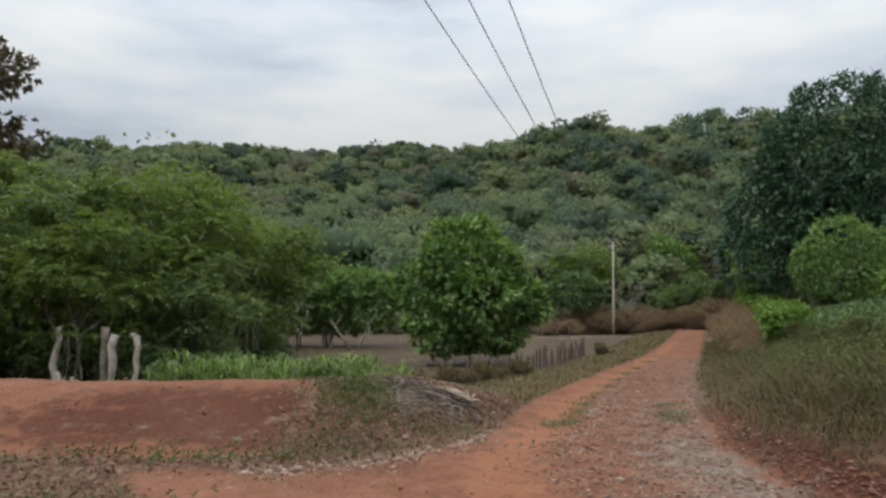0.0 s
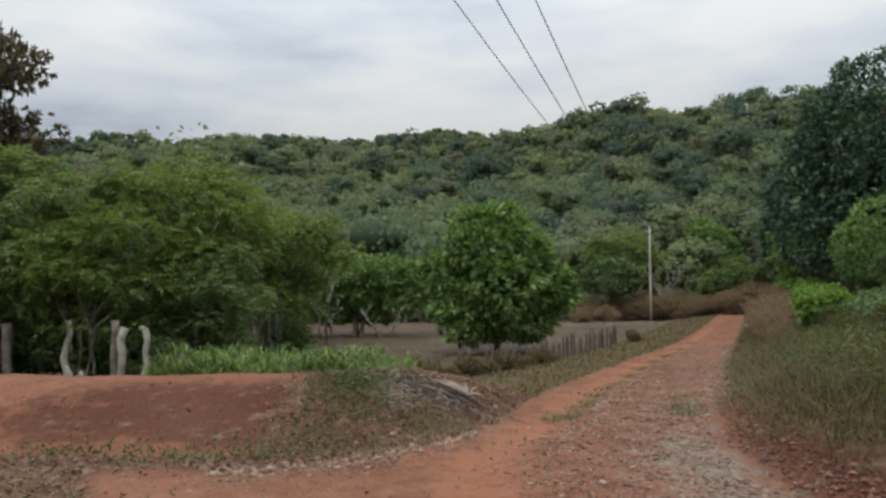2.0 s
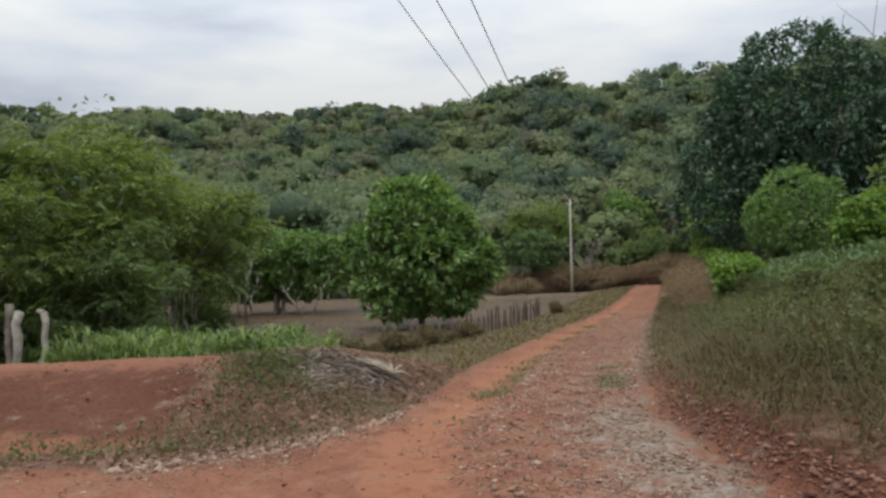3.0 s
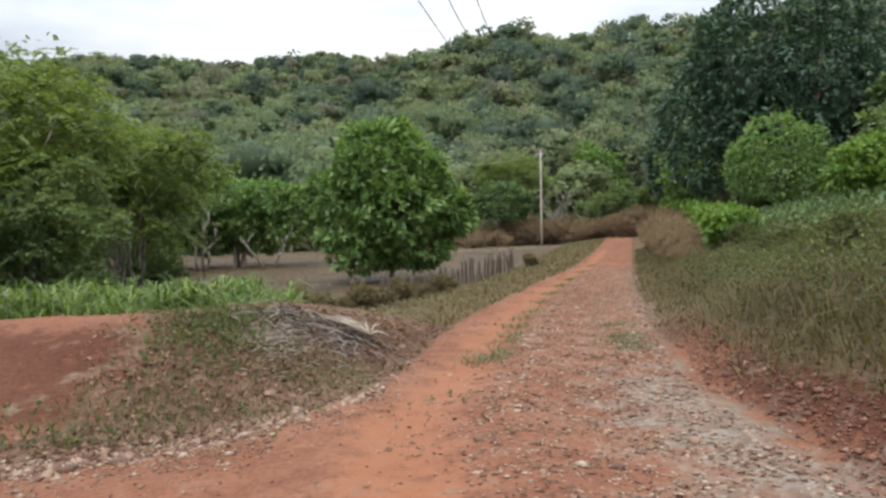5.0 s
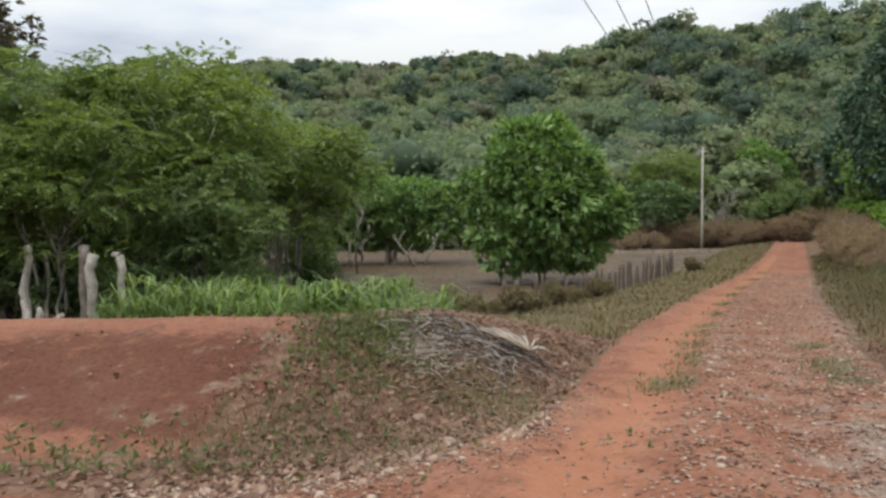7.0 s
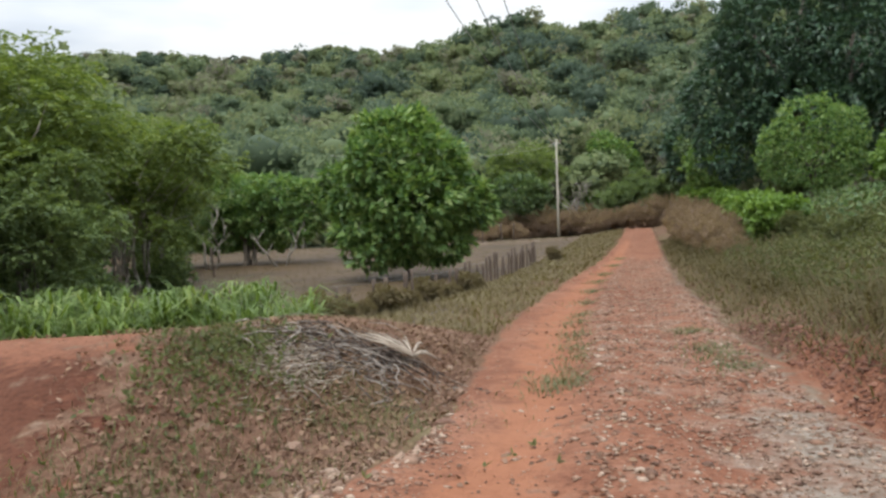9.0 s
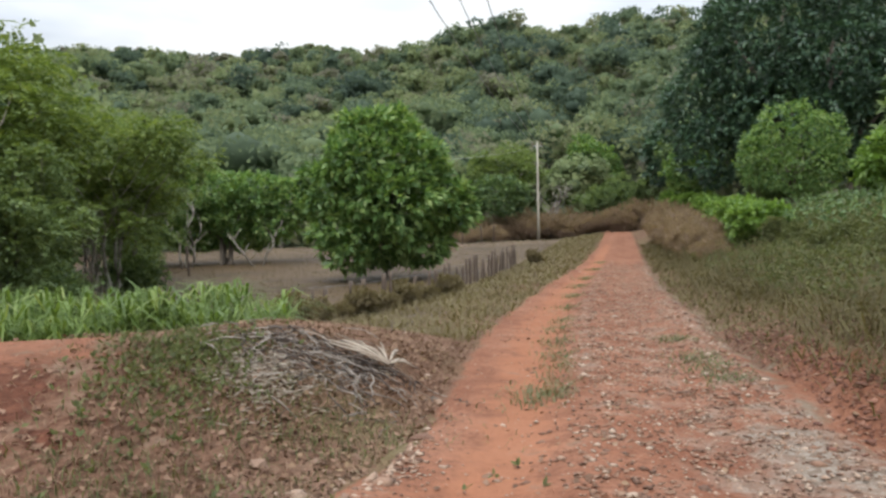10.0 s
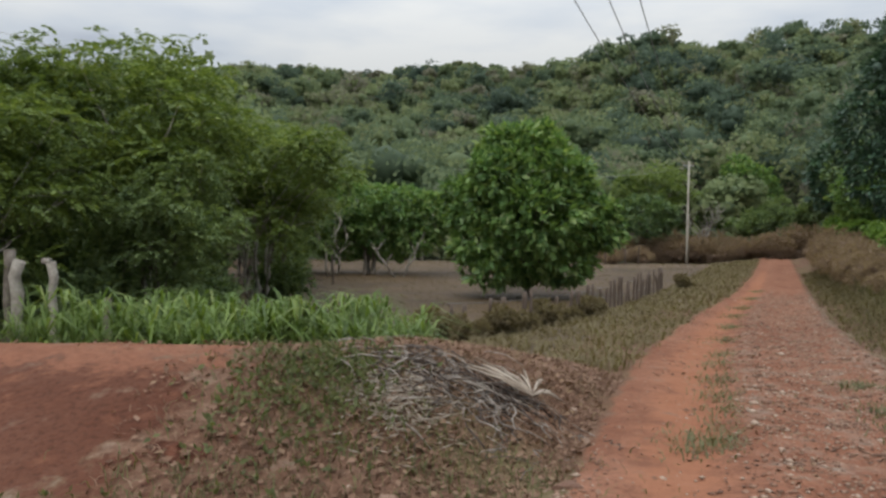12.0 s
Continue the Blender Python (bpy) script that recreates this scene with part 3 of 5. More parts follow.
def blades(rng, xs, ys, zs, length, width, lean=0.35, bend=0.4):
    """Grass blades: two bent pieces each, rooted at the places given."""
    n = len(xs)
    p = np.stack([xs, ys, zs], -1)
    a = rng.uniform(0, 2 * np.pi, n)
    d = np.stack([np.cos(a), np.sin(a), np.zeros(n)], -1)
    s = np.stack([-np.sin(a), np.cos(a), np.zeros(n)], -1)
    L = (np.asarray(length) * rng.uniform(0.55, 1.2, n))[:, None]
    w = (np.asarray(width) * rng.uniform(0.7, 1.3, n))[:, None]
    k = (lean * rng.uniform(0.2, 1.6, n))[:, None]
    m = p + d * L * k * 0.4 + np.array([0, 0, 1]) * L * 0.55
    t = p + d * L * (k + bend * 0.5) + np.array([0, 0, 1]) * L * (1 - 0.45 * bend * k / lean)
    v = np.stack([p - s * w * 0.5, p + s * w * 0.5, m + s * w * 0.45, m - s * w * 0.45, t], 1).reshape(-1, 3)
    b = np.arange(n)[:, None] * 5
    f = np.concatenate([b + [0, 1, 2], b + [0, 2, 3], b + [3, 2, 4]], 1).reshape(-1, 3)
    return v, f


def stuff(name, label, category, v, f, material, tint=None):
    me = array_mesh(name, v, f, tint=tint)
    me.materials.append(material)
    return tagged(new(name, me), label, category, kind="stuff")


# ---- far woods on the hill ----
ICO = bmesh.new()
bmesh.ops.create_icosphere(ICO, subdivisions=1, radius=1)
ICO_V = np.array([v.co[:] for v in ICO.verts])
ICO_F = np.array([[v.index for v in f.verts] for f in ICO.faces])
ICO.free()


def cards(rng, centres, outward, size, tilt):
    """Leafy sprays that lie on the crown like shingles, each tilted a little its own way."""
    n = len(centres)
    o = outward + tilt * rng.normal(size=(n, 3))
    o /= np.linalg.norm(o, axis=1, keepdims=True)
    a = np.cross(o, rng.normal(size=(n, 3)))
    a /= np.linalg.norm(a, axis=1, keepdims=True) + 1e-9
    c = np.cross(o, a)
    s = size * rng.uniform(0.5, 1.1, (n, 1))
    v = np.stack([centres + a * s * 0.6, centres + c * s * 0.42 + o * s * 0.12, centres - a * s * 0.6, centres - c * s * 0.42 + o * s * 0.12], 1).reshape(-1, 3)
    k = np.arange(n)[:, None] * 4
    return v, np.concatenate([k + [0, 1, 2], k + [0, 2, 3]], 1).reshape(-1, 3)


def woodland(seed, count, near, far_, az0, az1, reject):
    """Crowns of leaf clumps round dark cores, finer towards the valley."""
    rng = np.random.default_rng(seed)
    V, F, T, base = [], [], [], 0
    az = np.radians(rng.uniform(az0, az1, count * 3))
    r = np.sqrt(rng.uniform(near ** 1.6, far_ ** 1.6, count * 3) ** (2 / 1.6))
    xs, ys = r * np.sin(az), r * np.cos(az)
    hue = 0.5 * lump(xs, ys, 26, 1.0) + 0.5 * lump(xs, ys, 9, 4.0)
    # a few great dark crowns that stand out on the slope
    marked = set()
    for a, q in ((-1.4, 262), (-0.9, 264), (3.4, 205), (4.6, 200), (5.6, 206), (14.5, 190), (16.0, 196), (17.2, 188), (23.0, 175)):
        i = len(marked)
        marked.add(i)
        xs[i], ys[i], r[i] = q * math.sin(radians(a)), q * math.cos(radians(a)), q
    keep = [i for i in range(len(xs)) if not reject(xs[i], ys[i])][:count]
    zs = height(xs, ys)
    for i in keep:
        d = r[i]
        R = rng.uniform(1.5, 3.4) * (1.6 if rng.random() < 0.22 else 1.0) * (1 + 0.3 * float(ease((190 - d) / 90)))
        R *= 1 - 0.58 * float(ease((d - 215) / 95))
        flat = rng.random() < 0.35
        H = R * (rng.uniform(0.35, 0.55) if flat else rng.uniform(0.7, 1.1))
        lift = rng.uniform(1.0, 3.2) + H * 0.7 + (2.0 if flat else 0) + 0.35 * R
        # the 0.14 term lightens far trees: haze put into the leaf colour
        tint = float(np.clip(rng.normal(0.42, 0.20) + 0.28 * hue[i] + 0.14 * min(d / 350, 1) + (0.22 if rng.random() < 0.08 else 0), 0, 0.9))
        if rng.random() < 0.14:
            tint = rng.uniform(0.05, 0.2)
        if i in marked:
            R, H, tint, lift = 7.5, 4.2, 0.0, 5.5
        c = np.array([xs[i], ys[i], zs[i] + lift])
        k = rng.integers(4, 8)
        lobes = [(0, 0, 0, R * 0.62, R * 0.62, H * 0.65)]
        for j in range(k):
            a = rng.uniform(0, 6.28)
            q = rng.uniform(0.35, 0.7)
            s = R * rng.uniform(0.32, 0.55)
            lobes.append((q * R * math.cos(a), q * R * math.sin(a), rng.uniform(-0.5, 0.6) * H, s, s, s * 0.75))
        n = int(np.clip(11500 * R / d, 70, 520))
        p, o = shell_points(rng, lobes, n, 0.72)
        size = max(0.62, 0.0046 * d)
        v, f = cards(rng, p + c, o, size, 0.6)
        # cores fill the crown, its inner shade put in as a darker tone
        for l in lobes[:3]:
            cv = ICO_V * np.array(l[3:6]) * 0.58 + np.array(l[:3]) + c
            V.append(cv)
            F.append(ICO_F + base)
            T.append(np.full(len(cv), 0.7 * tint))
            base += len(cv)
        V.append(v)
        F.append(f + base)
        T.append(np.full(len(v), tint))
        base += len(v)
    return np.concatenate(V), np.concatenate(F), np.concatenate(T)


def off_woods(x, y):
    if y < 74 and -14 < x < float(road_right(y)) + 5:
        return True
    if y < 62:
        return True
    return abs(x - float(road_left(min(y, 130))) - 1.5) < 4 and y < 105


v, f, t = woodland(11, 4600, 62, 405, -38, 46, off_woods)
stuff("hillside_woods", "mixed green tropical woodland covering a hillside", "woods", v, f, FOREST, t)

# undergrowth between them
rng = np.random.default_rng(12)
az, r = np.radians(rng.uniform(-38, 46, 90000)), rng.uniform(70, 400, 90000)
x, y = r * np.sin(az), r * np.cos(az)
ok = np.array([not off_woods(a, b) for a, b in zip(x, y)])
x, y, r = x[ok], y[ok], r[ok]
v, f = leaves(rng, np.stack([x, y, height(x, y) + rng.uniform(0.2, 2.6, len(x))], -1), np.tile([0, 0, 1.0], (len(x), 1)), 1.2, 1.0, 1, 0.9, 0.1)
stuff("hillside_undergrowth", "scrub and undergrowth between the hillside trees", "undergrowth", v, f, FOREST, np.repeat(np.clip(rng.normal(0.62, 0.2, len(x)), 0, 1), 4))

# tall thin trees that stand out on the ridge
rng = np.random.default_rng(5)
V, F, T, base = [], [], [], 0
for i in range(300):
    a = rng.uniform(-36, 30)
    far_r = 340 - 95 * float(ease((a - 2) / 12)) + rng.uniform(-8, 45)
    x, y = far_r * math.sin(radians(a)), far_r * math.cos(radians(a))
    h = rng.uniform(4.0, 8.0) + (2.0 if a > 6 else 0.0)
    z = ground_z(x, y)
    bm = bmesh.new()
    tube(bm, [(x, y, z - 0.5), (x + 0.2, y, z + h * 0.6), (x, y, z + h)], [0.22, 0.16, 0.08], 5)
    bm.verts.index_update()
    tv = np.array([q.co[:] for q in bm.verts])
    tf = []
    for fc in bm.faces:
        ids = [q.index for q in fc.verts]
        tf += [[ids[0], ids[j], ids[j + 1]] for j in range(1, len(ids) - 1)]
    bm.free()
    lobes = [(x + rng.uniform(-2, 2), y, z + h + rng.uniform(-1.6, 0.6), rng.uniform(1.2, 2.4), 1.6, rng.uniform(0.4, 0.7)) for _ in range(rng.integers(2, 5))]
    p, o = shell_points(rng, lobes, 110, 0.3)
    lv, lf = leaves(rng, p, o, 1.0, 0.6, 1)
    for q, g in ((tv, np.array(tf)), (lv, lf)):
        V.append(q)
        F.append(g + base)
        T.append(np.full(len(q), 0.25))
        base += len(q)
stuff("ridge_trees", "thin flat-topped trees standing along the ridge", "trees", np.concatenate(V), np.concatenate(F), FOREST, np.concatenate(T))


# ---- trees of the valley and the roadside ----
rng = np.random.default_rng(21)
# broad tree in the field
lobes = [(0, 0, 4.9, 2.1, 2.1, 1.7), (-0.4, 0, 5.7, 1.5, 1.5, 1.0), (-1.5, 0.2, 3.6, 1.6, 1.7, 1.3), (1.4, -0.3, 3.3, 1.8, 1.6, 1.3), (0.2, -1.2, 3.2, 1.8, 1.6, 1.4),
         (-1.6, -0.3, 2.2, 1.3, 1.4, 0.9), (2.2, -0.2, 2.9, 1.0, 1.0, 0.85), (0.9, 0.9, 2.4, 1.6, 1.5, 1.1), (0.1, 0, 1.7, 1.9, 1.8, 0.9), (-1.3, -0.4, 1.35, 1.2, 1.2, 0.75), (1.3, -0.2, 1.5, 1.2, 1.2, 0.8), (-0.9, -0.8, 4.6, 1.4, 1.4, 1.2), (1.0, -0.6, 4.7, 1.3, 1.3, 1.1)]
lobes += scatter_lobes(np.random.default_rng(33), 16, (0.2, 0, 3.5, 3.1, 2.9, 3.0), 0.62, 0.8) + [(2.9, -0.2, 2.7, 0.8, 0.8, 0.6), (-2.6, 0, 4.0, 0.7, 0.7, 0.6)]
tree = make_tree("broadleaf_tree", "dense rounded broadleaf tree in the dry field", "tree", 3, lobes, 2300, (0.42, 0.17), BROAD, 0.15, 1.6, BARK, per=8, limbs=9)
stand(tree, 3.95, 35.0, -0.05)

# small round tree behind the field
lobes = [(0, 0, 4.6, 2.5, 2.4, 1.3), (-1.3, 0, 4.0, 1.6, 1.6, 1.0), (1.4, 0, 4.1, 1.5, 1.5, 1.0), (0, -1, 3.6, 2.0, 1.6, 1.0)]
tree = make_tree("round_tree", "small round-crowned tree with a bare dark trunk", "tree", 4, lobes, 900, (0.42, 0.20), MEDIUM, 0.2, 3.0, BARK, per=6, limbs=6)
stand(tree, 18.2, 72.0)

# spreading dark tree with bleached dead limbs
lobes = [(-2.6, 0, 3.1, 2.0, 1.9, 1.1), (-0.6, -0.3, 3.9, 2.0, 1.9, 1.0), (1.6, 0, 3.6, 1.9, 1.8, 1.1), (3.2, 0, 3.1, 1.5, 1.5, 1.2), (0.3, 0.3, 2.6, 2.2, 1.8, 1.2), (-3.4, 0.2, 2.3, 1.2, 1.2, 1.0), (2.4, -0.2, 2.2, 1.4, 1.3, 1.0), (4.2, 0, 3.3, 1.1, 1.2, 0.8), (-1.5, 0.8, 1.9, 1.9, 1.5, 1.1), (1.2, 0.8, 1.8, 1.8, 1.5, 1.1)]
lobes += scatter_lobes(np.random.default_rng(36), 14, (0.2, 0, 3.2, 4.4, 2.2, 1.6), 0.7, 0.7)
tree = make_tree("spreading_tree", "low spreading dark tree with bleached dead limbs", "tree", 6, lobes, 3200, (0.32, 0.15), BROAD, 0.16, 1.3, BARK, per=6, forks=3, limbs=11)
stand(tree, -3.4, 48.5, 0, 0, 1.06)
rnd = random.Random(8)
for k, (x0, x1, h) in enumerate(((-1.9, -2.6, 3.0), (-1.7, -1.3, 3.3), (-1.5, -0.9, 2.2), (1.6, 0.3, 1.6), (1.9, 2.7, 1.7))):
    bm = bmesh.new()
    pts = branch_points(rnd, (x0, -1.9, -0.1), (x1, -2.0, h), 6, 0.08)
    tube(bm, pts, [0.075, 0.07, 0.06, 0.05, 0.035, 0.015], 6)
    for q in range(3):
        s = pts[2 + q]
        tube(bm, branch_points(rnd, s, s + Vector((rnd.uniform(-.6, .6), rnd.uniform(-.2, .2), rnd.uniform(0.4, 0.9))), 4, 0.1), [0.04, 0.03, 0.02, 0.01], 5)
    part("dead_limb", bm, PALE, tree, "bleached leafless limb")

# feathery trees behind the post fence
feather = []
for k in range(3):
    g = np.random.default_rng(40 + k)
    lobes = scatter_lobes(g, 30, (0, 0, 4.1, 3.2, 2.8, 2.2), 0.80, 0.36) + scatter_lobes(g, 5, (0, 0, 2.4, 2.5, 2.2, 0.9), 0.6, 0.4)
    feather.append(make_tree("feathery_tree", "thin-stemmed tree with fine feathery olive leaves", "tree", 50 + k, lobes, 1500, (0.17, 0.062), (FEATHER, FEATHER_BRIGHT, FEATHER)[k], 0.06, 2.2, (BARK, PALE, BARK)[k],
                             per=16, forks=6, limbs=18, inner=0.3, group="feathery trees behind the post fence", twigs=3, feathery=0.55))
spots = [(-8.3, 19.5, 0, 1.08), (-5.5, 21.5, 1, 1.08), (-11.6, 22.5, 2, 1.15), (-7.2, 27.0, 0, 1.05), (-13.5, 29.0, 1, 1.15), (-10.2, 33.0, 2, 1.1), (-17.5, 26.0, 0, 1.1), (-9.6, 17.2, 2, 0.75), (-18.5, 38.0, 1, 1.1), (-13, 42.0, 0, 1.0)]
used = set()
for i, (x, y, k, s) in enumerate(spots + [(-6.6, 17.6, 1, 0.7), (-11.0, 16.8, 0, 0.75), (-15.0, 20.0, 1, 1.1), (-4.6, 27.5, 1, 1.0), (-5.4, 33.5, 0, 1.15), (-7.6, 38.5, 1, 1.2), (-9.6, 46.0, 1, 1.3), (-4.4, 19.6, 2, 0.6)]):
    ob = feather[k] if k not in used else copy_thing(feather[k], Matrix())
    used.add(k)
    stand(ob, x, y, -0.1, 70 * i, s)

# tall dry tree at the side of the track
g = np.random.default_rng(77)
lobes = scatter_lobes(g, 26, (0, 0, 7.4, 3.1, 3.0, 3.3), 1.05, 0.7)
tree = make_tree("dry_leaved_tree", "tall tree with sparse brown-olive foliage", "tree", 70, lobes, 3400, (0.22, 0.10), DRYLEAF, 0.2, 4.2, BARK, per=6, limbs=18, twigs=3, inner=0.3)
stand(tree, -11.2, 21.0, -0.1, 0, 0.92)
ob = copy_thing(tree, Matrix())
stand(ob, -15.0, 36.0, -0.1, 130, 0.8)

# great dark tree by the road
g = np.random.default_rng(90)
lobes = [(0, 0, 7.6, 3.0, 3.0, 2.2), (-1.9, -0.6, 6.3, 2.2, 2.2, 1.8), (1.9, 0, 6.6, 2.2, 2.2, 1.9), (-2.9, 0.3, 4.4, 1.9, 1.9, 1.7), (2.9, -0.4, 4.5, 2.0, 2.0, 1.7), (0.4, -1.7, 5.6, 2.4, 2.2, 1.8), (-1.3, -1.6, 3.6, 2.0, 1.8, 1.5), (1.6, -1.7, 3.4, 2.0, 1.8, 1.5), (0, 1.5, 5, 2.6, 2.4, 2.6), (-3.1, -0.4, 2.7, 1.5, 1.5, 1.3), (3.4, 0, 2.8, 1.6, 1.6, 1.4)]
lobes += scatter_lobes(g, 12, (0, -0.3, 5.6, 3.9, 3.2, 3.4), 0.9, 0.8)
tree = make_tree("mango_tree", "great dense dark-green tree with glossy leaves", "tree", 91, lobes, 7600, (0.27, 0.10), DARK, 0.34, 2.6, BARK, per=7, limbs=12, droop=0.5)
stand(tree, 27.4, 43.6, -0.4, 0, 1.48)

# light green tree in front of it
lobes = [(0, 0, 2.9, 1.55, 1.5, 1.3), (-0.8, 0, 2.2, 1.2, 1.2, 1.0), (0.9, 0, 2.2, 1.2, 1.2, 1.1), (0, -0.6, 1.8, 1.4, 1.2, 1.0), (1.4, 0.2, 3.0, 0.9, 0.9, 0.9)]
lobes += scatter_lobes(np.random.default_rng(34), 14, (0.2, 0, 2.1, 2.4, 1.8, 1.8), 0.55, 0.8)
tree = make_tree("small_leafy_tree", "small bushy tree with fresh light-green leaves", "tree", 95, lobes, 2300, (0.16, 0.07), BROAD, 0.09, 1.2, BARK, per=6, forks=2, limbs=7)
stand(tree, 22.4, 36.2, -0.1, 0, 1.25)

# trees further along the road
road_trees = []
for k in range(3):
    g = np.random.default_rng(100 + k)
    lobes = scatter_lobes(g, 15, (0, 0, 5.6, 3.0, 2.8, 3.2), 1.5, 0.8)
    road_trees.append(make_tree("roadside_tree", "dense green roadside tree with a leaning crown", "tree", 110 + k, lobes, 850, (0.56, 0.30), (MEDIUM, DARK, BROAD)[k], 0.17, 3.0, BARK,
                                per=6, limbs=9, group="trees along the far road", spread=0.6))
spots = [(31.0, 60, 0, 0.95), (34.5, 70, 1, 1.0), (39, 76, 2, 0.9), (43, 88, 1, 1.0), (27.5, 54, 2, 0.7), (36.5, 50, 1, 1.15), (38.5, 62, 0, 0.95), (26, 83, 2, 0.85), (22, 88, 0, 0.9), (37, 97, 2, 1.1), (45, 72, 2, 1.25),
         (31, 36, 0, 1.0), (35, 43, 0, 1.1), (41, 55, 2, 1.2), (37, 38, 2, 0.9), (29, 31, 2, 0.6), (13, 90, 2, 0.85), (5, 84, 0, 0.9), (-3, 78, 1, 0.8), (-8, 70, 2, 0.85), (-13, 62, 0, 0.9), (-17, 54, 1, 0.9), (-22, 47, 2, 1.0), (9, 96, 1, 0.9), (-28, 55, 0, 1.0), (-26, 40, 1, 1.0), (34, 31, 0, 0.8)]
used = set()
for i, (x, y, k, s) in enumerate(spots):
    ob = road_trees[k] if k not in used else copy_thing(road_trees[k], Matrix())
    used.add(k)
    stand(ob, x, y, -0.1, 57 * i, s)

# leafless trees
def bare_tree(seed, h, spread):
    rnd = random.Random(seed)
    root = new("bare_tree")
    bm = bmesh.new()
    pts = branch_points(rnd, (0, 0, -0.3), (0.2, 0, h * 0.45), 5, 0.06)
    tube(bm, pts, [0.16, 0.14, 0.12, 0.1, 0.09], 7)
    part("trunk", bm, PALE, root)
    for k in range(9):
        a = 2 * math.pi * k / 9 + rnd.uniform(-.3, .3)
        e = Vector((math.cos(a) * spread * rnd.uniform(.4, 1), math.sin(a) * spread * rnd.uniform(.4, 1), h * rnd.uniform(0.7, 1.0)))
        q = branch_points(rnd, pts[rnd.randint(2, 4)], e, 6, 0.1)
        bm = bmesh.new()
        tube(bm, q, [0.07, 0.06, 0.05, 0.04, 0.03, 0.015], 5)
        for j in range(7):
            s = q[rnd.randint(2, 5)]
            t = s + Vector((rnd.uniform(-1, 1), rnd.uniform(-1, 1), rnd.uniform(0.1, 1))) * h * 0.16
            tube(bm, branch_points(rnd, s, t, 4, 0.15), [0.03, 0.024, 0.018, 0.01], 4)
        part("limb", bm, PALE, root)
    return tagged(root, "leafless tree with bleached grey branches", "tree", "leafless trees")


stand(bare_tree(1, 6.5, 2.6), 14.5, 88.0)
stand(bare_tree(2, 17.5, 5.2), 38.0, 50.0)
stand(bare_tree(3, 5.5, 2.2), -7.0, 62.0)
stand(bare_tree(5, 5.5, 2.3), 23.4, 73.0)
stand(copy_thing(feather[1], Matrix()), 21.5, 80.0, 0, 40, 1.7)
stand(bare_tree(4, 6.0, 2.0), -1.0, 70.0)


# ---- right-hand bank: hedge, bushes and weeds ----
def make_bush(name, label, seed, box, n, leaf, material, stems=5, count=9, size=0.5, group="", per=6):
    g = np.random.default_rng(seed)
    lobes = scatter_lobes(g, count, box, size, 0.8)
    return make_tree(name, label, "bush", seed, lobes, n, leaf, material, 0.03, box[2] * 0.5, BARK, per=per, forks=stems, limbs=7, inner=0.4, group=group)


bush_a = make_bush("broad_leaved_bush", "bush of large light-green leaves on the bank", 130, (0, 0, 1.5, 1.1, 1.0, 1.0), 950, (0.19, 0.10), BRIGHT, group="bushes on the bank")
bush_b = make_bush("weedy_bush", "olive-green weedy bush on the dry bank", 131, (0, 0, 0.8, 1.1, 1.0, 0.6), 1100, (0.13, 0.055), WEED, size=0.45, group="bushes on the bank")
bush_c = make_bush("vine_bush", "creeper-covered hedge clump with yellowing leaves", 132, (0, 0, 0.95, 1.0, 0.8, 0.75), 900, (0.19, 0.12), BRIGHT, size=0.5, group="creepers along the hedge")
bush_d = make_bush("thorny_shrub", "thin-leaved shrub of mixed green leaves", 133, (0, 0, 1.6, 1.4, 1.3, 1.2), 800, (0.2, 0.09), FEATHER, size=0.6, group="bushes on the bank")
spots = [(bush_a, 22.8, 29.6, 1.5), (bush_a, 24.6, 31.2, 1.7), (bush_a, 20.6, 25.2, 1.35), (bush_a, 27.0, 33.4, 1.8), (bush_a, 18.2, 22.2, 1.1), (bush_a, 18.6, 25.6, 1.2), (bush_a, 16.4, 19.0, 0.8), (bush_a, 14.2, 17.4, 0.5), (bush_a, 13.0, 14.6, 0.5), (bush_a, 23.0, 26.0, 1.7), (bush_d, 25.2, 29.6, 2.2), (bush_d, 22.0, 22.6, 1.9), (bush_d, 19.4, 20.4, 1.6), (bush_d, 17.2, 16.6, 1.5), (bush_d, 16.4, 12.6, 1.5), (bush_d, 23.4, 38.4, 1.5), (bush_d, 26.5, 24.5, 2.3),
         (bush_b, 15.8, 18.6, 0.55), (bush_b, 14.2, 15.2, 0.5), (bush_b, 14.0, 12.8, 0.75), (bush_b, 11.6, 12.6, 0.9), (bush_b, 18.0, 23.6, 0.6), (bush_b, 13.4, 10.2, 0.8), (bush_b, 11.0, 9.0, 0.9),
         (bush_b, 8.2, 12.4, 0.5), (bush_b, 9.1, 14.4, 0.5), (bush_b, 10.6, 18.0, 0.55), (bush_b, 7.7, 10.2, 0.5), (bush_b, 12.7, 22.4, 0.6), (bush_b, 11.9, 20.8, 0.5), (bush_b, 7.2, 8.2, 0.5), (bush_b, 9.6, 10.6, 0.7),
         (bush_c, 13.4, 24.8, 0.85), (bush_c, 14.0, 26.2, 0.9), (bush_c, 14.9, 27.6, 0.9), (bush_c, 15.9, 29.6, 0.95), (bush_c, 17.0, 32.0, 1.0), (bush_c, 18.4, 34.8, 1.0), (bush_c, 19.7, 37.6, 1.0), (bush_c, 21.2, 40.8, 1.1), (bush_c, 24, 47, 1.2), (bush_c, 26.5, 53, 1.3), (bush_c, 30.2, 62, 1.4), (bush_c, 33.5, 68, 1.5), (bush_d, 33.5, 89.0, 1.8), (bush_d, 36.0, 89.5, 2.0), (bush_d, 38.6, 90.0, 2.0), (bush_d, 41.0, 88.5, 1.8)]
seen = set()
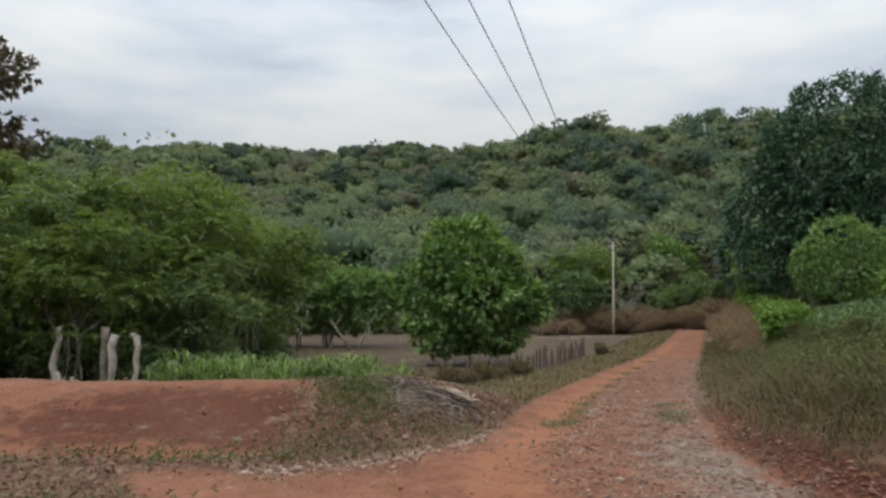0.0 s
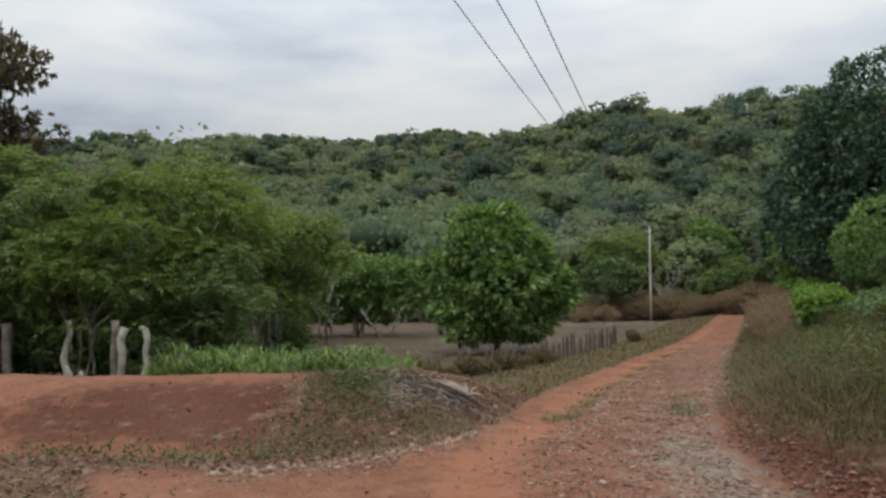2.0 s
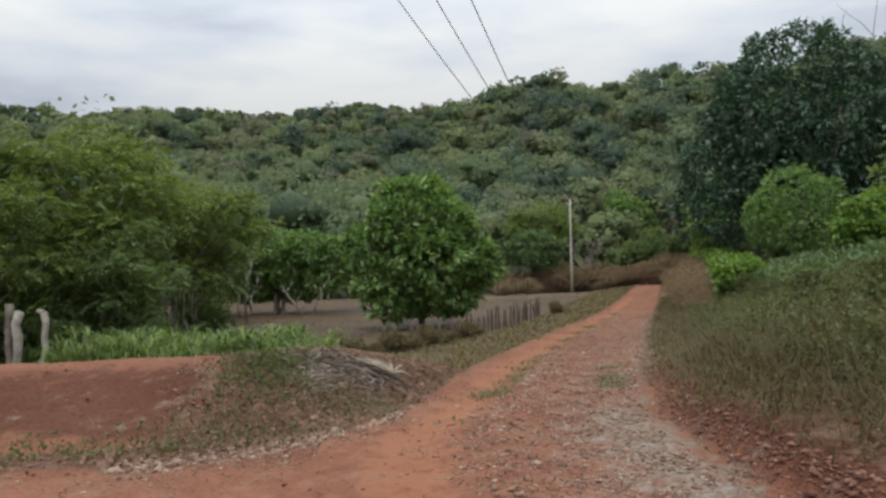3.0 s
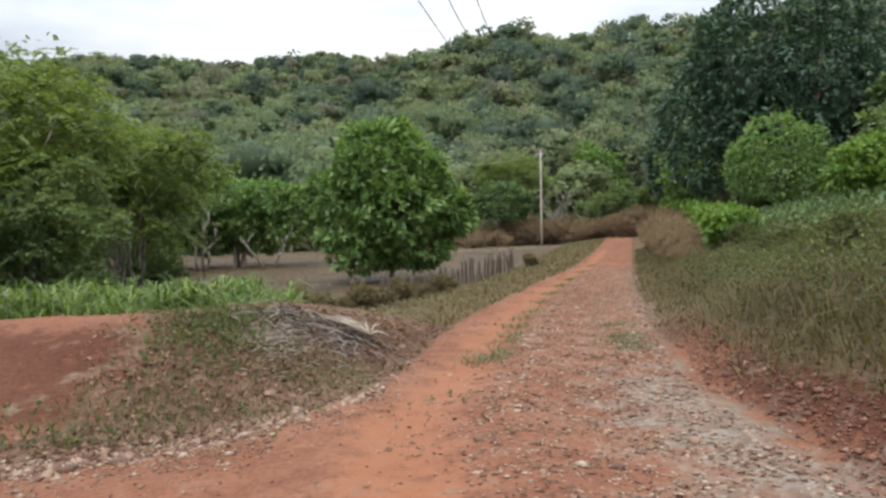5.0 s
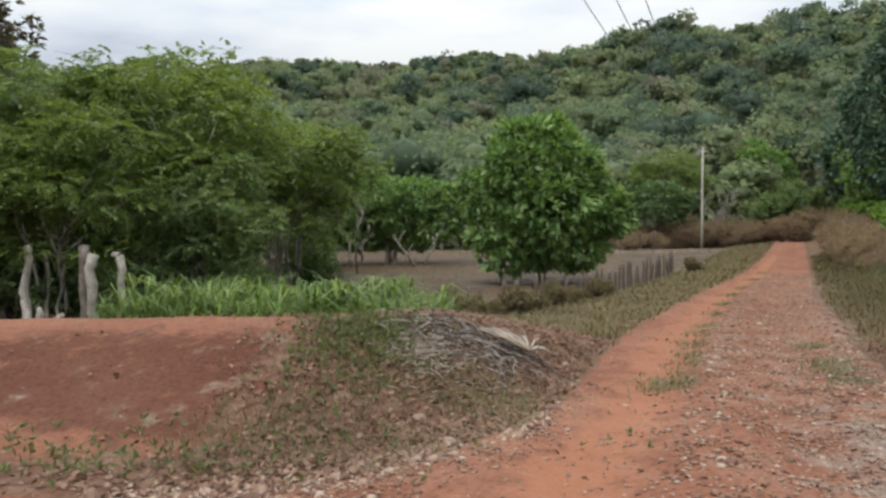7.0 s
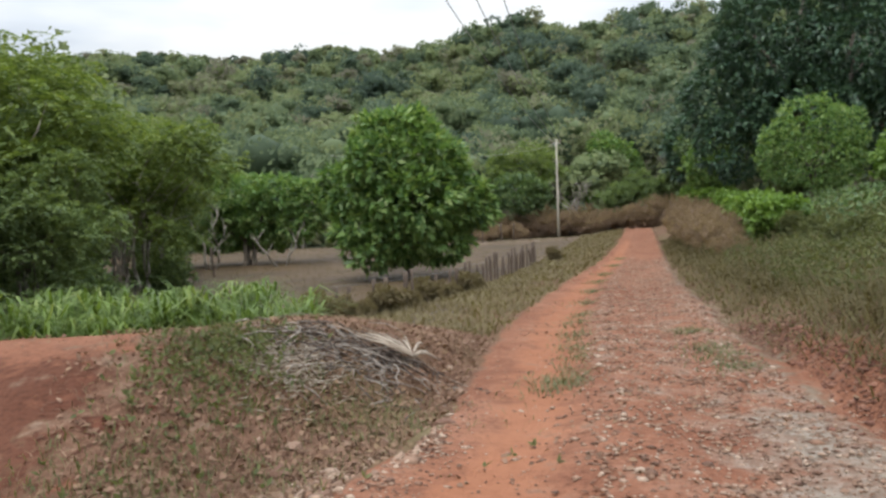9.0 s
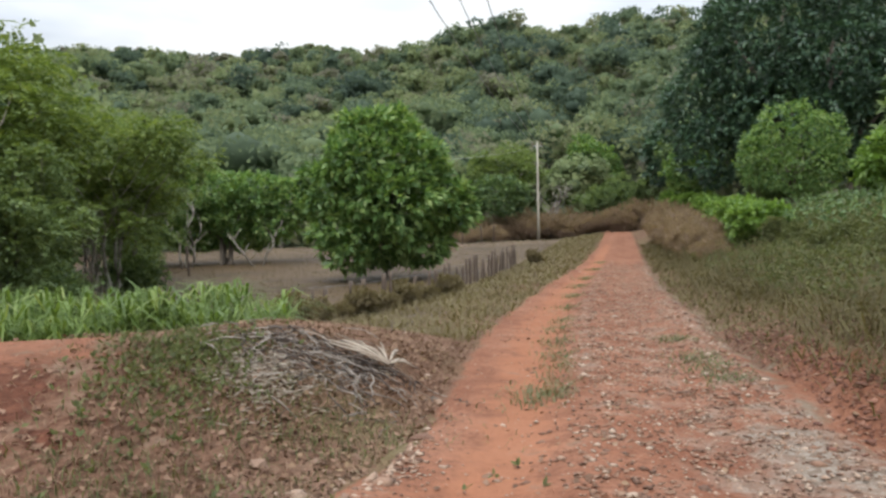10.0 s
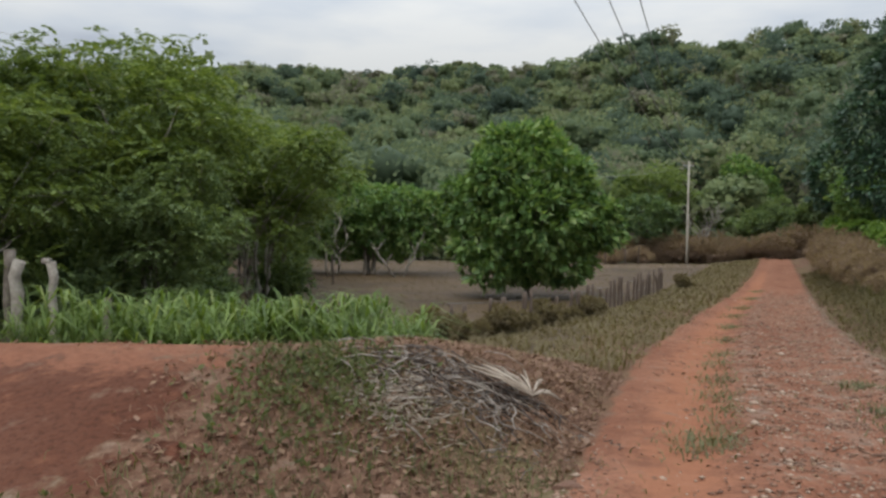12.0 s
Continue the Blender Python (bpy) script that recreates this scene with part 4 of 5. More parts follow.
for i, (b, x, y, s) in enumerate(spots):
    ob = b if b.name not in seen else copy_thing(b, Matrix())
    seen.add(b.name)
    stand(ob, x, y, -0.05, 83 * i, s)


thicket = make_bush("thicket_shrub", "dense shadowy shrub of thin stems and small leaves", 140, (0, 0, 1.1, 1.5, 1.4, 0.9), 620, (0.19, 0.09), FEATHER, stems=9, size=0.55, count=12, group="undergrowth behind the posts")
for i, (x, y, s) in enumerate([(-9.0, 16.0, 0.9), (-7.2, 18.4, 0.9), (-11.5, 17.5, 1.0), (-5.6, 18.6, 0.75), (-8.4, 22.0, 1.1), (-12.6, 24.5, 1.2), (-6.2, 24.5, 1.0), (-15.0, 27.0, 1.3), (-10.0, 27.5, 1.2), (-7.8, 31.0, 1.2), (-13.0, 33.0, 1.3), (-18.0, 32.0, 1.4), (-16.0, 41.0, 1.4), (-10.5, 38.0, 1.2), (-14.5, 19.5, 1.1), (-17.5, 22.0, 1.2), (-4.4, 21.5, 0.7), (-4.9, 24.0, 0.8), (-4.2, 29.0, 0.8), (-5.8, 36.5, 0.9), (-3.9, 18.4, 0.5), (-6.4, 20.6, 0.9), (-9.6, 19.6, 1.0), (-7.4, 44.0, 1.2), (-10.4, 17.0, 0.8)]):
    ob = thicket if i == 0 else copy_thing(thicket, Matrix())
    stand(ob, x, y, -0.1, 67 * i, s)
scrub = make_bush("dry_scrub", "brown half-dead scrub on the road bank", 141, (0, 0, 0.75, 1.2, 1.1, 0.62), 900, (0.20, 0.035), TWIGS, stems=10, size=0.45, count=14, group="dry scrub beside the far road")
for i, (x, y, s) in enumerate([(12.0, 24.6, 0.55), (12.9, 26.2, 0.65), (13.7, 28.4, 0.8), (14.6, 30.6, 0.9), (15.4, 32.4, 1.0), (16.2, 34.0, 1.1), (17.4, 36.6, 1.2), (18.4, 39.0, 1.2), (19.6, 42.0, 1.3), (21.0, 45.0, 1.3), (22.6, 48.0, 1.1), (24.2, 51.0, 1.1), (25.8, 54.5, 1.1), (27.6, 58.0, 1.15), (29.2, 61.5, 1.2), (30.6, 64.5, 1.3), (27.6, 68.5, 1.6), (26.0, 70.0, 1.5), (24.4, 70.5, 1.6), (22.6, 70.8, 1.7), (20.8, 71.0, 1.7), (19.0, 71.2, 1.6), (17.0, 71.5, 1.6), (15.0, 71.5, 1.5), (29.6, 70.0, 1.9), (31.5, 70.5, 2.0), (21.8, 75.0, 2.2), (25.0, 75.5, 2.2), (13.6, 27.5, 0.8), (14.9, 30.0, 0.9), (16.0, 32.4, 0.95), (17.3, 35.0, 1.0), (18.4, 37.4, 1.05), (20.0, 40.4, 1.1), (21.2, 43.0, 1.2), (22.6, 46.0, 1.2), (24.2, 50.0, 1.3), (25.8, 53.5, 1.3), (27.6, 57.5, 1.4), (23.0, 72.0, 1.3), (25.6, 74.5, 1.3), (20.0, 75.0, 1.2), (28.2, 76.5, 1.4), (13.6, 63.5, 0.9), (16.2, 66.0, 1.0)]):
    ob = scrub if i == 0 else copy_thing(scrub, Matrix())
    stand(ob, x, y, -0.1, 71 * i, s)


def band(rng, n, y0, y1, fx0, fx1, power=1.0):
    """n places between two lines of the plan, thicker towards the near end."""
    y = y0 + (y1 - y0) * rng.random(n) ** power
    a, b = fx0(y), fx1(y)
    return a + (b - a) * rng.random(n), y


rng = np.random.default_rng(300)
x, y = band(rng, 90000, 3.0, 46, lambda y: road_right(y) + np.interp(y, [3, 8, 11, 15], [0.50, 0.26, 0.12, 0.0]), lambda y: road_right(y) + 7.5, 1.7)
x = x + np.abs(rng.normal(0, 0.22, len(x)))
ok = lump(x, y, 2.3, 6.0) > rng.uniform(-2.2, 0.6, len(x))
x, y = x[ok], y[ok]
edge = np.clip((x - road_right(y)) / 1.2, 0.45, 1)
v, f = blades(rng, x, y, height(x, y) - 0.02, (0.42 + 0.14 * lump(x, y, 3.1, 4.0)) * edge * rng.uniform(0.5, 1.35, len(x)), 0.006 + 0.0006 * y, 1.15, 0.9)
stuff("verge_grass", "tall dry brown grass and weeds on the road bank", "grass", v, f, DRYGRASS)
x, y = band(rng, 120000, 3.0, 34, lambda y: road_right(y) + np.interp(y, [3, 8, 11, 15], [1.3, 1.3, 1.2, 1.2]), lambda y: road_right(y) + 9.0, 1.6)
ok = lump(x, y, 2.7, 8.0) + 0.25 * (x - road_right(y) - 3) > rng.uniform(-1.1, 0.9, len(x))
x, y = x[ok], y[ok]
z = height(x, y)
up = rng.uniform(0.03, 0.60, len(x)) * np.clip((x - road_right(y)) / 2.0, 0.25, 1)
v, f = leaves(rng, np.stack([x, y, z + up], -1), np.tile([0, 0, 1.0], (len(x), 1)), 0.085, 0.035, 2, 1.0, 0.2)
stuff("verge_weeds", "small-leaved olive weeds among the dry grass", "weeds", v, f, WEED)
x, y = band(rng, 9000, 4.0, 40, lambda y: road_right(y) + 0.8, lambda y: road_right(y) + 8.5, 1.4)
v, f = blades(rng, x, y, height(x, y) - 0.02, 0.72 * np.clip((x - road_right(y)) / 1.6, 0.5, 1), 0.005 + 0.0005 * y, 0.9, 0.8)
stuff("tall_stalks", "tall thin dry grass stalks above the verge", "grass", v, f, DRYGRASS)
x, y = band(rng, 16000, 5.0, 34, lambda y: road_right(y) + 3.4, lambda y: road_right(y) + 10.5, 1.3)
ok = lump(x, y, 1.2, 5.0) > rng.uniform(-0.4, 0.9, len(x))
x, y = x[ok], y[ok]
v, f = leaves(rng, np.stack([x, y, height(x, y) + rng.uniform(0.1, 0.9, len(x))], -1), np.tile([0, 0, 1.0], (len(x), 1)), 0.13, 0.07, 3, 1.0, 0.2)
stuff("bank_weeds", "fresh green broad-leaved weeds higher up the bank", "weeds", v, f, MEDIUM)
x, y = band(rng, 19000, 14.6, 62, lambda y: road_left(y) - 3.4, lambda y: road_left(y) + 0.1, 1.2)
v, f = blades(rng, x, y, height(x, y) - 0.02, (0.10 + 0.12 * rng.random(len(x))) * (1 + 0.6 * lump(x, y, 0.8, 3.0)), 0.012 + 0.0007 * y, 0.6, 0.6)
stuff("roadside_grass", "short dry grass between the road and the fence", "grass", v, f, PALEGRASS)
x = rng.uniform(-22, 22, 42000)
y = rng.uniform(17, 72, 42000)
ok = x < road_left(y) - 3
x, y = x[ok], y[ok]
v, f = blades(rng, x, y, height(x, y) - 0.02, 0.085, 0.030, 0.8, 0.6)
stuff("field_grass", "thin dry grass of the fallow field", "grass", v, f, DRYGRASS)

# tufts of the crown of the road
def tuft_places(rng, spots, n, r):
    xs, ys = [], []
    for (cx, cy, k) in spots:
        m = int(n * k)
        dy = rng.normal(0, r * 1.5 * k, m)
        xs.append(cx + rng.normal(0, r * 1.1 * k, m) + 0.35 * dy)
        ys.append(cy + dy)
    return np.concatenate(xs), np.concatenate(ys)


rng = np.random.default_rng(310)
sp = [(2.75, 11.1, 1.2), (3.05, 11.35, 1.0), (3.35, 12.2, 0.8), (3.6, 13.0, 1.0), (3.9, 14.0, 1.0), (4.4, 15.2, 1.1), (4.8, 16.4, 0.9), (5.6, 18.3, 1.1), (6.6, 20.8, 1.2), (7.6, 23.2, 1.2), (8.8, 25.8, 1.3), (10.6, 29.6, 1.4), (12.2, 33, 1.4)]
sp += [(4.35, 11.0, 0.7), (4.75, 12.3, 0.9), (5.3, 13.8, 0.8), (4.5, 11.6, 0.8)]
x, y = tuft_places(rng, sp, 240, 0.16)
v, f = blades(rng, x, y, height(x, y) + 0.03, 0.075, 0.010, 0.9, 0.6)
stuff("road_tufts", "low grass tufts along the crown of the road", "grass", v, f, OLIVE)

# litter, weeds and dry grass on the mound
x = rng.uniform(-1.3, 3.0, 22000)
y = rng.uniform(8.6, 14.5, 22000)
ok = rng.random(22000) < 0.8 * masks(x, y)[1] ** 2
x, y = x[ok], y[ok]
v, f = blades(rng, x, y, height(x, y) - 0.01, 0.075, 0.008, 1.1, 0.6)
stuff("mound_grass", "short dry grass over the mound", "grass", v, f, LITTER)
x = rng.uniform(-5.5, 8.0, 60000)
y = rng.uniform(3.0, 14.5, 60000)
ok = rng.random(60000) * 0.9 + 0.25 * lump(x, y, 0.35, 2) < masks(x, y)[1] ** 2 * np.where(x > road_right(y), 0.4, 0.75)
x, y = x[ok], y[ok]
v, f = cards(rng, np.stack([x, y, height(x, y) + 0.012 + 0.02 * rng.random(len(x))], -1), np.tile([0, 0, 1.0], (len(x), 1)), 0.052, 0.4)
stuff("leaf_litter", "fallen brown leaves and low weeds on the mound", "leaf litter", v, f, LITTER)
rng = np.random.default_rng(320)
cx = np.concatenate([rng.normal(-0.1, 0.28, 420), rng.normal(-0.3, 0.3, 150), rng.normal(-2.2, 1.3, 320), rng.normal(-3.0, 0.8, 1500)])
cy = np.concatenate([rng.normal(11.0, 0.40, 420), rng.normal(10.2, 0.35, 150), rng.normal(8.8, 0.3, 320), rng.normal(5.6, 0.55, 1500)])
v, f = leaves(rng, np.stack([cx, cy, height(cx, cy) + 0.01 + 0.06 * rng.random(len(cx))], -1), np.tile([0, 0, 1.0], (len(cx), 1)), 0.06, 0.025, 3, 0.9, 0.1)
stuff("mound_weeds", "low olive-green weeds on the earth bank", "weeds", v, f, WEED)

cx = np.concatenate([rng.normal(-0.1, 0.30, 900), rng.normal(-0.3, 0.5, 700), rng.normal(0.7, 0.5, 700)])
cy = np.concatenate([rng.normal(10.8, 0.42, 900), rng.normal(9.2, 0.35, 700), rng.normal(10.2, 0.3, 700)])
v, f = blades(rng, cx, cy, height(cx, cy) - 0.01, 0.12, 0.006, 0.7, 0.6)
stuff("mound_tufts", "yellow-green grass tufts on the side of the mound", "grass", v, f, WEED)


# ---- lush grass beyond the mound ----
def grass_clump(seed):
    g = np.random.default_rng(seed)
    root = new("cane_grass_clump")
    n = 84
    k = g.integers(0, 6, n)
    up = g.uniform(0.0, 0.66, n)
    a = k * 1.05
    v, f = blades(g, (0.12 + 0.12 * up) * np.cos(a), (0.12 + 0.12 * up) * np.sin(a), up - 0.05, 0.33, 0.026, 0.95, 1.6)
    part("foliage", array_mesh("foliage", v, f), LUSH, root)
    rnd = random.Random(seed)
    for k in range(6):
        bm = bmesh.new()
        a = k * 1.05
        tube(bm, branch_points(rnd, (0.12 * math.cos(a), 0.12 * math.sin(a), -0.05), (0.20 * math.cos(a), 0.20 * math.sin(a), rnd.uniform(0.6, 0.75)), 4, 0.04), [0.012, 0.011, 0.009, 0.005], 5)
        part("stalk", bm, LUSH, root)
    return tagged(root, "clump of tall lush green cane grass", "grass clump", "tall grass beyond the mound")


clumps = [grass_clump(400 + k) for k in range(4)]
rnd = random.Random(410)
spots = []
for k in range(88):
    u = rnd.random()
    spots.append((-3.6 + 4.1 * u + rnd.uniform(-.2, .2), 12.9 + 0.15 * (1 - u) + 2.8 * rnd.random() ** 1.3 + 1.0 * u, rnd.uniform(0.55, 1.3) * (0.8 if u > 0.85 or u < 0.1 else 1)))
for i, (x, y, s) in enumerate(spots):
    ob = clumps[i % 4] if i < 4 else copy_thing(clumps[i % 4], Matrix())
    stand(ob, x, y, 0, 47 * i, s)


# ---- fences, pole and wires ----
def fence_post(seed, h, r, material, label, group, name="fence_post", knob=False):
    rnd = random.Random(seed)
    bm = bmesh.new()
    n = 7
    crook = 0.8 if material is PALE else 0.25
    lean = (rnd.uniform(-.07, .07) * h, rnd.uniform(-.05, .05) * h)
    pts = [(lean[0] * i / n + rnd.uniform(-1, 1) * r * crook, lean[1] * i / n + rnd.uniform(-1, 1) * r * crook * 0.5, -0.3 + (h + 0.3) * i / n) for i in range(n + 1)]
    tube(bm, pts, [r * rnd.uniform(0.85, 1.15) for _ in range(n + 1)], 8)
    if knob:
        tube(bm, [pts[-1], (pts[-1][0] - 0.12, pts[-1][1], pts[-1][2] + 0.02)], [r * 0.9, r * 0.7], 7)
    me = bpy.data.meshes.new(name)
    bm.to_mesh(me)
    bm.free()
    me.materials.append(material)
    return tagged(new(name, me), label, "fence post", group)


for i, (x, y, top, r, m, knob) in enumerate([(-6.55, 16.6, 0.55, 0.045, PALE, False), (-5.6, 16.7, 0.55, 0.055, BARK, False), (-5.3, 16.5, 0.40, 0.058, PALE, False), (-4.85, 16.6, 0.38, 0.04, PALE, True), (-4.2, 16.8, -0.15, 0.05, BARK, False), (-7.8, 16.8, 0.5, 0.06, BARK, False), (-9.0, 17.0, 0.5, 0.065, PALE, False), (-10.3, 17.2, 0.5, 0.06, BARK, False)]):
    ob = fence_post(500 + i, top - ground_z(x, y), 1.55 * r, m, "crooked bleached living-fence post with flaking bark" if m is PALE else "crooked dark weathered fence post", "posts along the side track", knob=knob)
    stand(ob, x, y)
field_line = [(0.9, 19.5), (1.7, 20.8), (2.5, 22.2), (3.3, 23.7), (4.0, 25.1), (4.7, 26.6), (5.4, 28.0), (5.9, 29.1), (6.4, 30.2), (6.9, 31.3), (7.4, 32.3), (7.8, 33.3), (8.2, 34.2), (8.6, 35.1), (9.0, 36.0), (9.4, 36.9), (9.8, 37.8), (10.1, 38.6)]
for i, (x, y) in enumerate(field_line):
    for k in range(2):
        px, py = x + 0.26 * k, y + 0.5 * k
        stand(fence_post(540 + 2 * i + k, (0.78 if i > 6 else 0.68) + 0.10 * ((i * 7 + k * 3) % 3), 0.036 + 0.008 * ((i + k) % 3), POSTWOOD, "weathered dark wooden fence post in dry grass", "posts of the field fence"), px, py)
for i, (x, y) in enumerate([(-5.8, 41.0), (-7.0, 40.2), (-4.4, 41.6), (-8.4, 39.8), (14.2, 62), (15.2, 62.5), (12.5, 61)]):
    stand(fence_post(590 + i, 1.35, 0.05, POSTWOOD, "thin grey wooden fence post in the field", "posts across the field"), x, y)


def cable(name, pts, r, label, category, material=WIRE, sides=5, group=""):
    bm = bmesh.new()
    tube(bm, pts, [r] * len(pts), sides)
    me = bpy.data.meshes.new(name)
    bm.to_mesh(me)
    bm.free()
    me.materials.append(material)
    return tagged(new(name, me), label, category, group)


for h in (0.35, 0.7):
    cable("fence_wire", [(x - 0.07, y, ground_z(x, y) + h) for x, y in field_line], 0.006, "rusty barbed wire strung between the field posts", "wire", group="strands of the field fence")
# creepers over the near stretch of the field fence
creeper = make_bush("fence_creeper", "yellowing weeds grown over the field fence", 145, (0, 0, 0.8, 1.1, 1.0, 0.6), 500, (0.22, 0.09), PALEGRASS, size=0.45, group="weeds along the field fence")
for i, (x, y) in enumerate([(0.2, 18.2), (0.6, 18.8), (1.0, 19.3), (1.4, 20.1), (1.8, 20.7), (2.2, 21.4), (2.7, 22.2), (3.1, 23.1), (3.5, 23.9), (4.0, 24.9), (4.4, 25.7), (4.9, 26.6), (5.3, 27.6), (11.0, 38.2)]):
    ob = creeper if i == 0 else copy_thing(creeper, Matrix())
    stand(ob, x, y, -0.1, 61 * i, 0.30 + 0.08 * ((i * 2) % 3))

pole = new("utility_pole")
bm = bmesh.new()
tube(bm, [(0, 0, -0.5), (0, 0, 3), (0, 0, 6), (0, 0, 8.4)], [0.115, 0.10, 0.085, 0.07], 12)
part("shaft", bm, CONCRETE, pole)
bm = bmesh.new()
tube(bm, [(-0.45, 0.14, 8.05), (0, 0.14, 8.05), (0.45, 0.14, 8.05)], [0.05, 0.05, 0.05], 6)
arm = part("crossarm", bm, IRON, pole, "galvanised steel crossarm")
for dx in (-0.4, 0.0, 0.4):
    bm = bmesh.new()
    tube(bm, [(dx, 0.14, 8.08), (dx, 0.14, 8.16), (dx, 0.14, 8.2), (dx, 0.14, 8.28)], [0.03, 0.06, 0.035, 0.05], 8)
    part("insulator", bm, CERAMIC, arm, "brown ceramic insulator")
tagged(pole, "slim pale concrete utility pole beside the dirt road", "utility pole")
stand(pole, 20.66, 68.2)
PTOP = ground_z(20.66, 68.2) + 8.28
for dx, x10, z10 in ((-0.4, -5.2, 14.2), (0.0, -2.75, 13.1), (0.4, -1.1, 12.8)):
    pts = []
    for i in range(25):
        u = -0.6 + 1.6 * i / 24
        y = 10 + 58.2 * u
        zm = z10 + (PTOP - z10) * u - 2.9 * 4 * u * (1 - u) * 0.5
        pts.append((x10 + (20.66 + dx - x10) * u, y, zm))
    cable("overhead_wire", pts, 0.02, "dark overhead power line wire", "power line", group="overhead power lines")
pts = [(20.5 - 19 * u, 68.2 - 4 * u, PTOP - 0.4 - 0.6 * u - 3.0 * u * (1 - u)) for u in np.linspace(0, 1, 12)]
cable("service_wire", pts, 0.014, "pale service cable running from the pole", "power line", IRON)


# ---- brushwood, stones and gravel ----
pile = new("brush_pile")
rnd = random.Random(600)
for k in range(290):
    cx, cy = rnd.gauss(0.92, 0.38), rnd.gauss(11.25, 0.32)
    a = rnd.gauss(-0.15, 1.1)
    l = rnd.uniform(0.10, 0.42)
    r = rnd.uniform(0.003, 0.0085)
    dx, dy = math.cos(a) * l / 2, math.sin(a) * l / 2
    pts = []
    base = 0.005 + 0.06 * rnd.random()
    for i in range(5):
        u = i / 2 - 1
        px, py = cx + dx * u + rnd.uniform(-.03, .03), cy + dy * u + rnd.uniform(-.03, .03)
        pts.append((px, py, ground_z(px, py) + base + 0.02 * (1 - u * u)))
    bm = bmesh.new()
    tube(bm, pts, [r, r * 0.95, r * 0.85, r * 0.7, r * 0.5], 5)
    part("stick", bm, DEADWOOD, pile)
tagged(pile, "heap of grey dry sticks on the mound", "brush pile")

frond = new("palm_frond")
for k in range(22):
    a = math.radians(186 - 6.4 * k + rnd.uniform(-7, 7))
    l = rnd.uniform(0.28, 0.5)
    pts = []
    for i in range(5):
        u = i / 4
        px, py = 1.42 + math.cos(a) * l * u * 1.25, 11.28 + abs(math.sin(a)) * l * u
        pts.append((px, py, ground_z(px, py) + 0.11 + 0.05 * math.sin(u * 2.6) + 0.02 * rnd.random()))
    bm = bmesh.new()
    tube(bm, pts, [0.010, 0.010, 0.009, 0.007, 0.003], 5)
    part("leaflet", bm, FROND, frond)
tagged(frond, "dried pale palm frond fanned on the brush heap", "palm frond")


def rock_mesh(seed):
    rnd = random.Random(seed)
    bm = bmesh.new()
    bmesh.ops.create_icosphere(bm, subdivisions=2, radius=1)
    cuts = [(Vector((rnd.uniform(-1, 1), rnd.uniform(-1, 1), rnd.uniform(-.6, 1))).normalized(), rnd.uniform(0.25, 0.6)) for _ in range(10)]
    for vtx in bm.verts:
        for n, d in cuts:
            k = vtx.co.dot(n) - d
            if k > 0:
                vtx.co -= n * k
        vtx.co += 0.05 * noise.noise_vector(vtx.co * 2.5 + Vector((seed, 0, 0)))
        vtx.co.z *= 0.7
    me = bpy.data.meshes.new("rock")
    bm.to_mesh(me)
    bm.free()
    me.materials.append(ROCK)
    return me


rocks = [rock_mesh(k) for k in range(6)]


def place_rock(x, y, s, k, label="pale angular stone lying on red earth", sink=0.30, turn=None):
    ob = tagged(new("stone", rocks[k % 6]), label, "stone", "stones along the road edge")
    rnd2 = random.Random(int(x * 1000) + int(y * 777))
    ob.matrix_basis = pose(x, y, road_z(x, y) + s * (0.45 - sink), rnd2.uniform(-15, 15), rnd2.uniform(-15, 15), rnd2.uniform(0, 360) if turn is None else turn) @ Matrix.Diagonal((s * rnd2.uniform(0.8, 1.35), s, s * rnd2.uniform(0.7, 1.1), 1))
    return ob


place_rock(1.46, 9.85, 0.085, 0, "flat whitish stone beside the wheel track", turn=10)
place_rock(0.45, 9.62, 0.11, 1)
place_rock(-2.75, 8.1, 0.10, 2)
place_rock(-2.35, 8.05, 0.10, 3)
place_rock(-1.25, 8.1, 0.09, 4)
place_rock(-0.95, 8.02, 0.08, 5)
place_rock(0.39, 9.15, 0.10, 2)
place_rock(1.05, 9.75, 0.06, 3)
place_rock(0.80, 9.72, 0.07, 5)
rnd = random.Random(620)
for k in range(150):
    u = rnd.random()
    x = -1.0 + 2.4 * u + rnd.gauss(0, 0.15)
    y = float(mound_foot(x)) + rnd.gauss(0.05, 0.16)
    place_rock(x, y, rnd.uniform(0.02, 0.055) * (1.5 if rnd.random() < 0.15 else 1), k)
for k in range(45):
    y = rnd.uniform(5.0, 18)
    x = float(road_right(y)) + rnd.gauss(0.1, 0.4)
    place_rock(x, y, rnd.uniform(0.018, 0.045), k, "reddish stone at the foot of the bank")
for k in range(60):
    y = rnd.uniform(6.5, 18)
    s = rnd.gauss(0.46, 0.05) if k < 25 else rnd.gauss(0.9, 0.07)
    place_rock(float(road_left(y)) + s * float(road_right(y) - road_left(y)), y, rnd.uniform(0.014, 0.032), k, "small pale stone half sunk in the road")
for k in range(24):
    y = rnd.uniform(10.5, 17)
    x = float(road_left(y)) - abs(rnd.gauss(0.5, 0.5))
    place_rock(x, y, rnd.uniform(0.03, 0.07), k)

# loose gravel
rng = np.random.default_rng(640)
OCT_V = np.array([(1, 0, 0), (0, 1, 0), (-1, 0, 0), (0, -1, 0), (0, 0, 0.45), (0, 0, -0.45)], float)
OCT_F = np.array([(0, 1, 4), (1, 2, 4), (2, 3, 4), (3, 0, 4), (1, 0, 5), (2, 1, 5), (3, 2, 5), (0, 3, 5)])


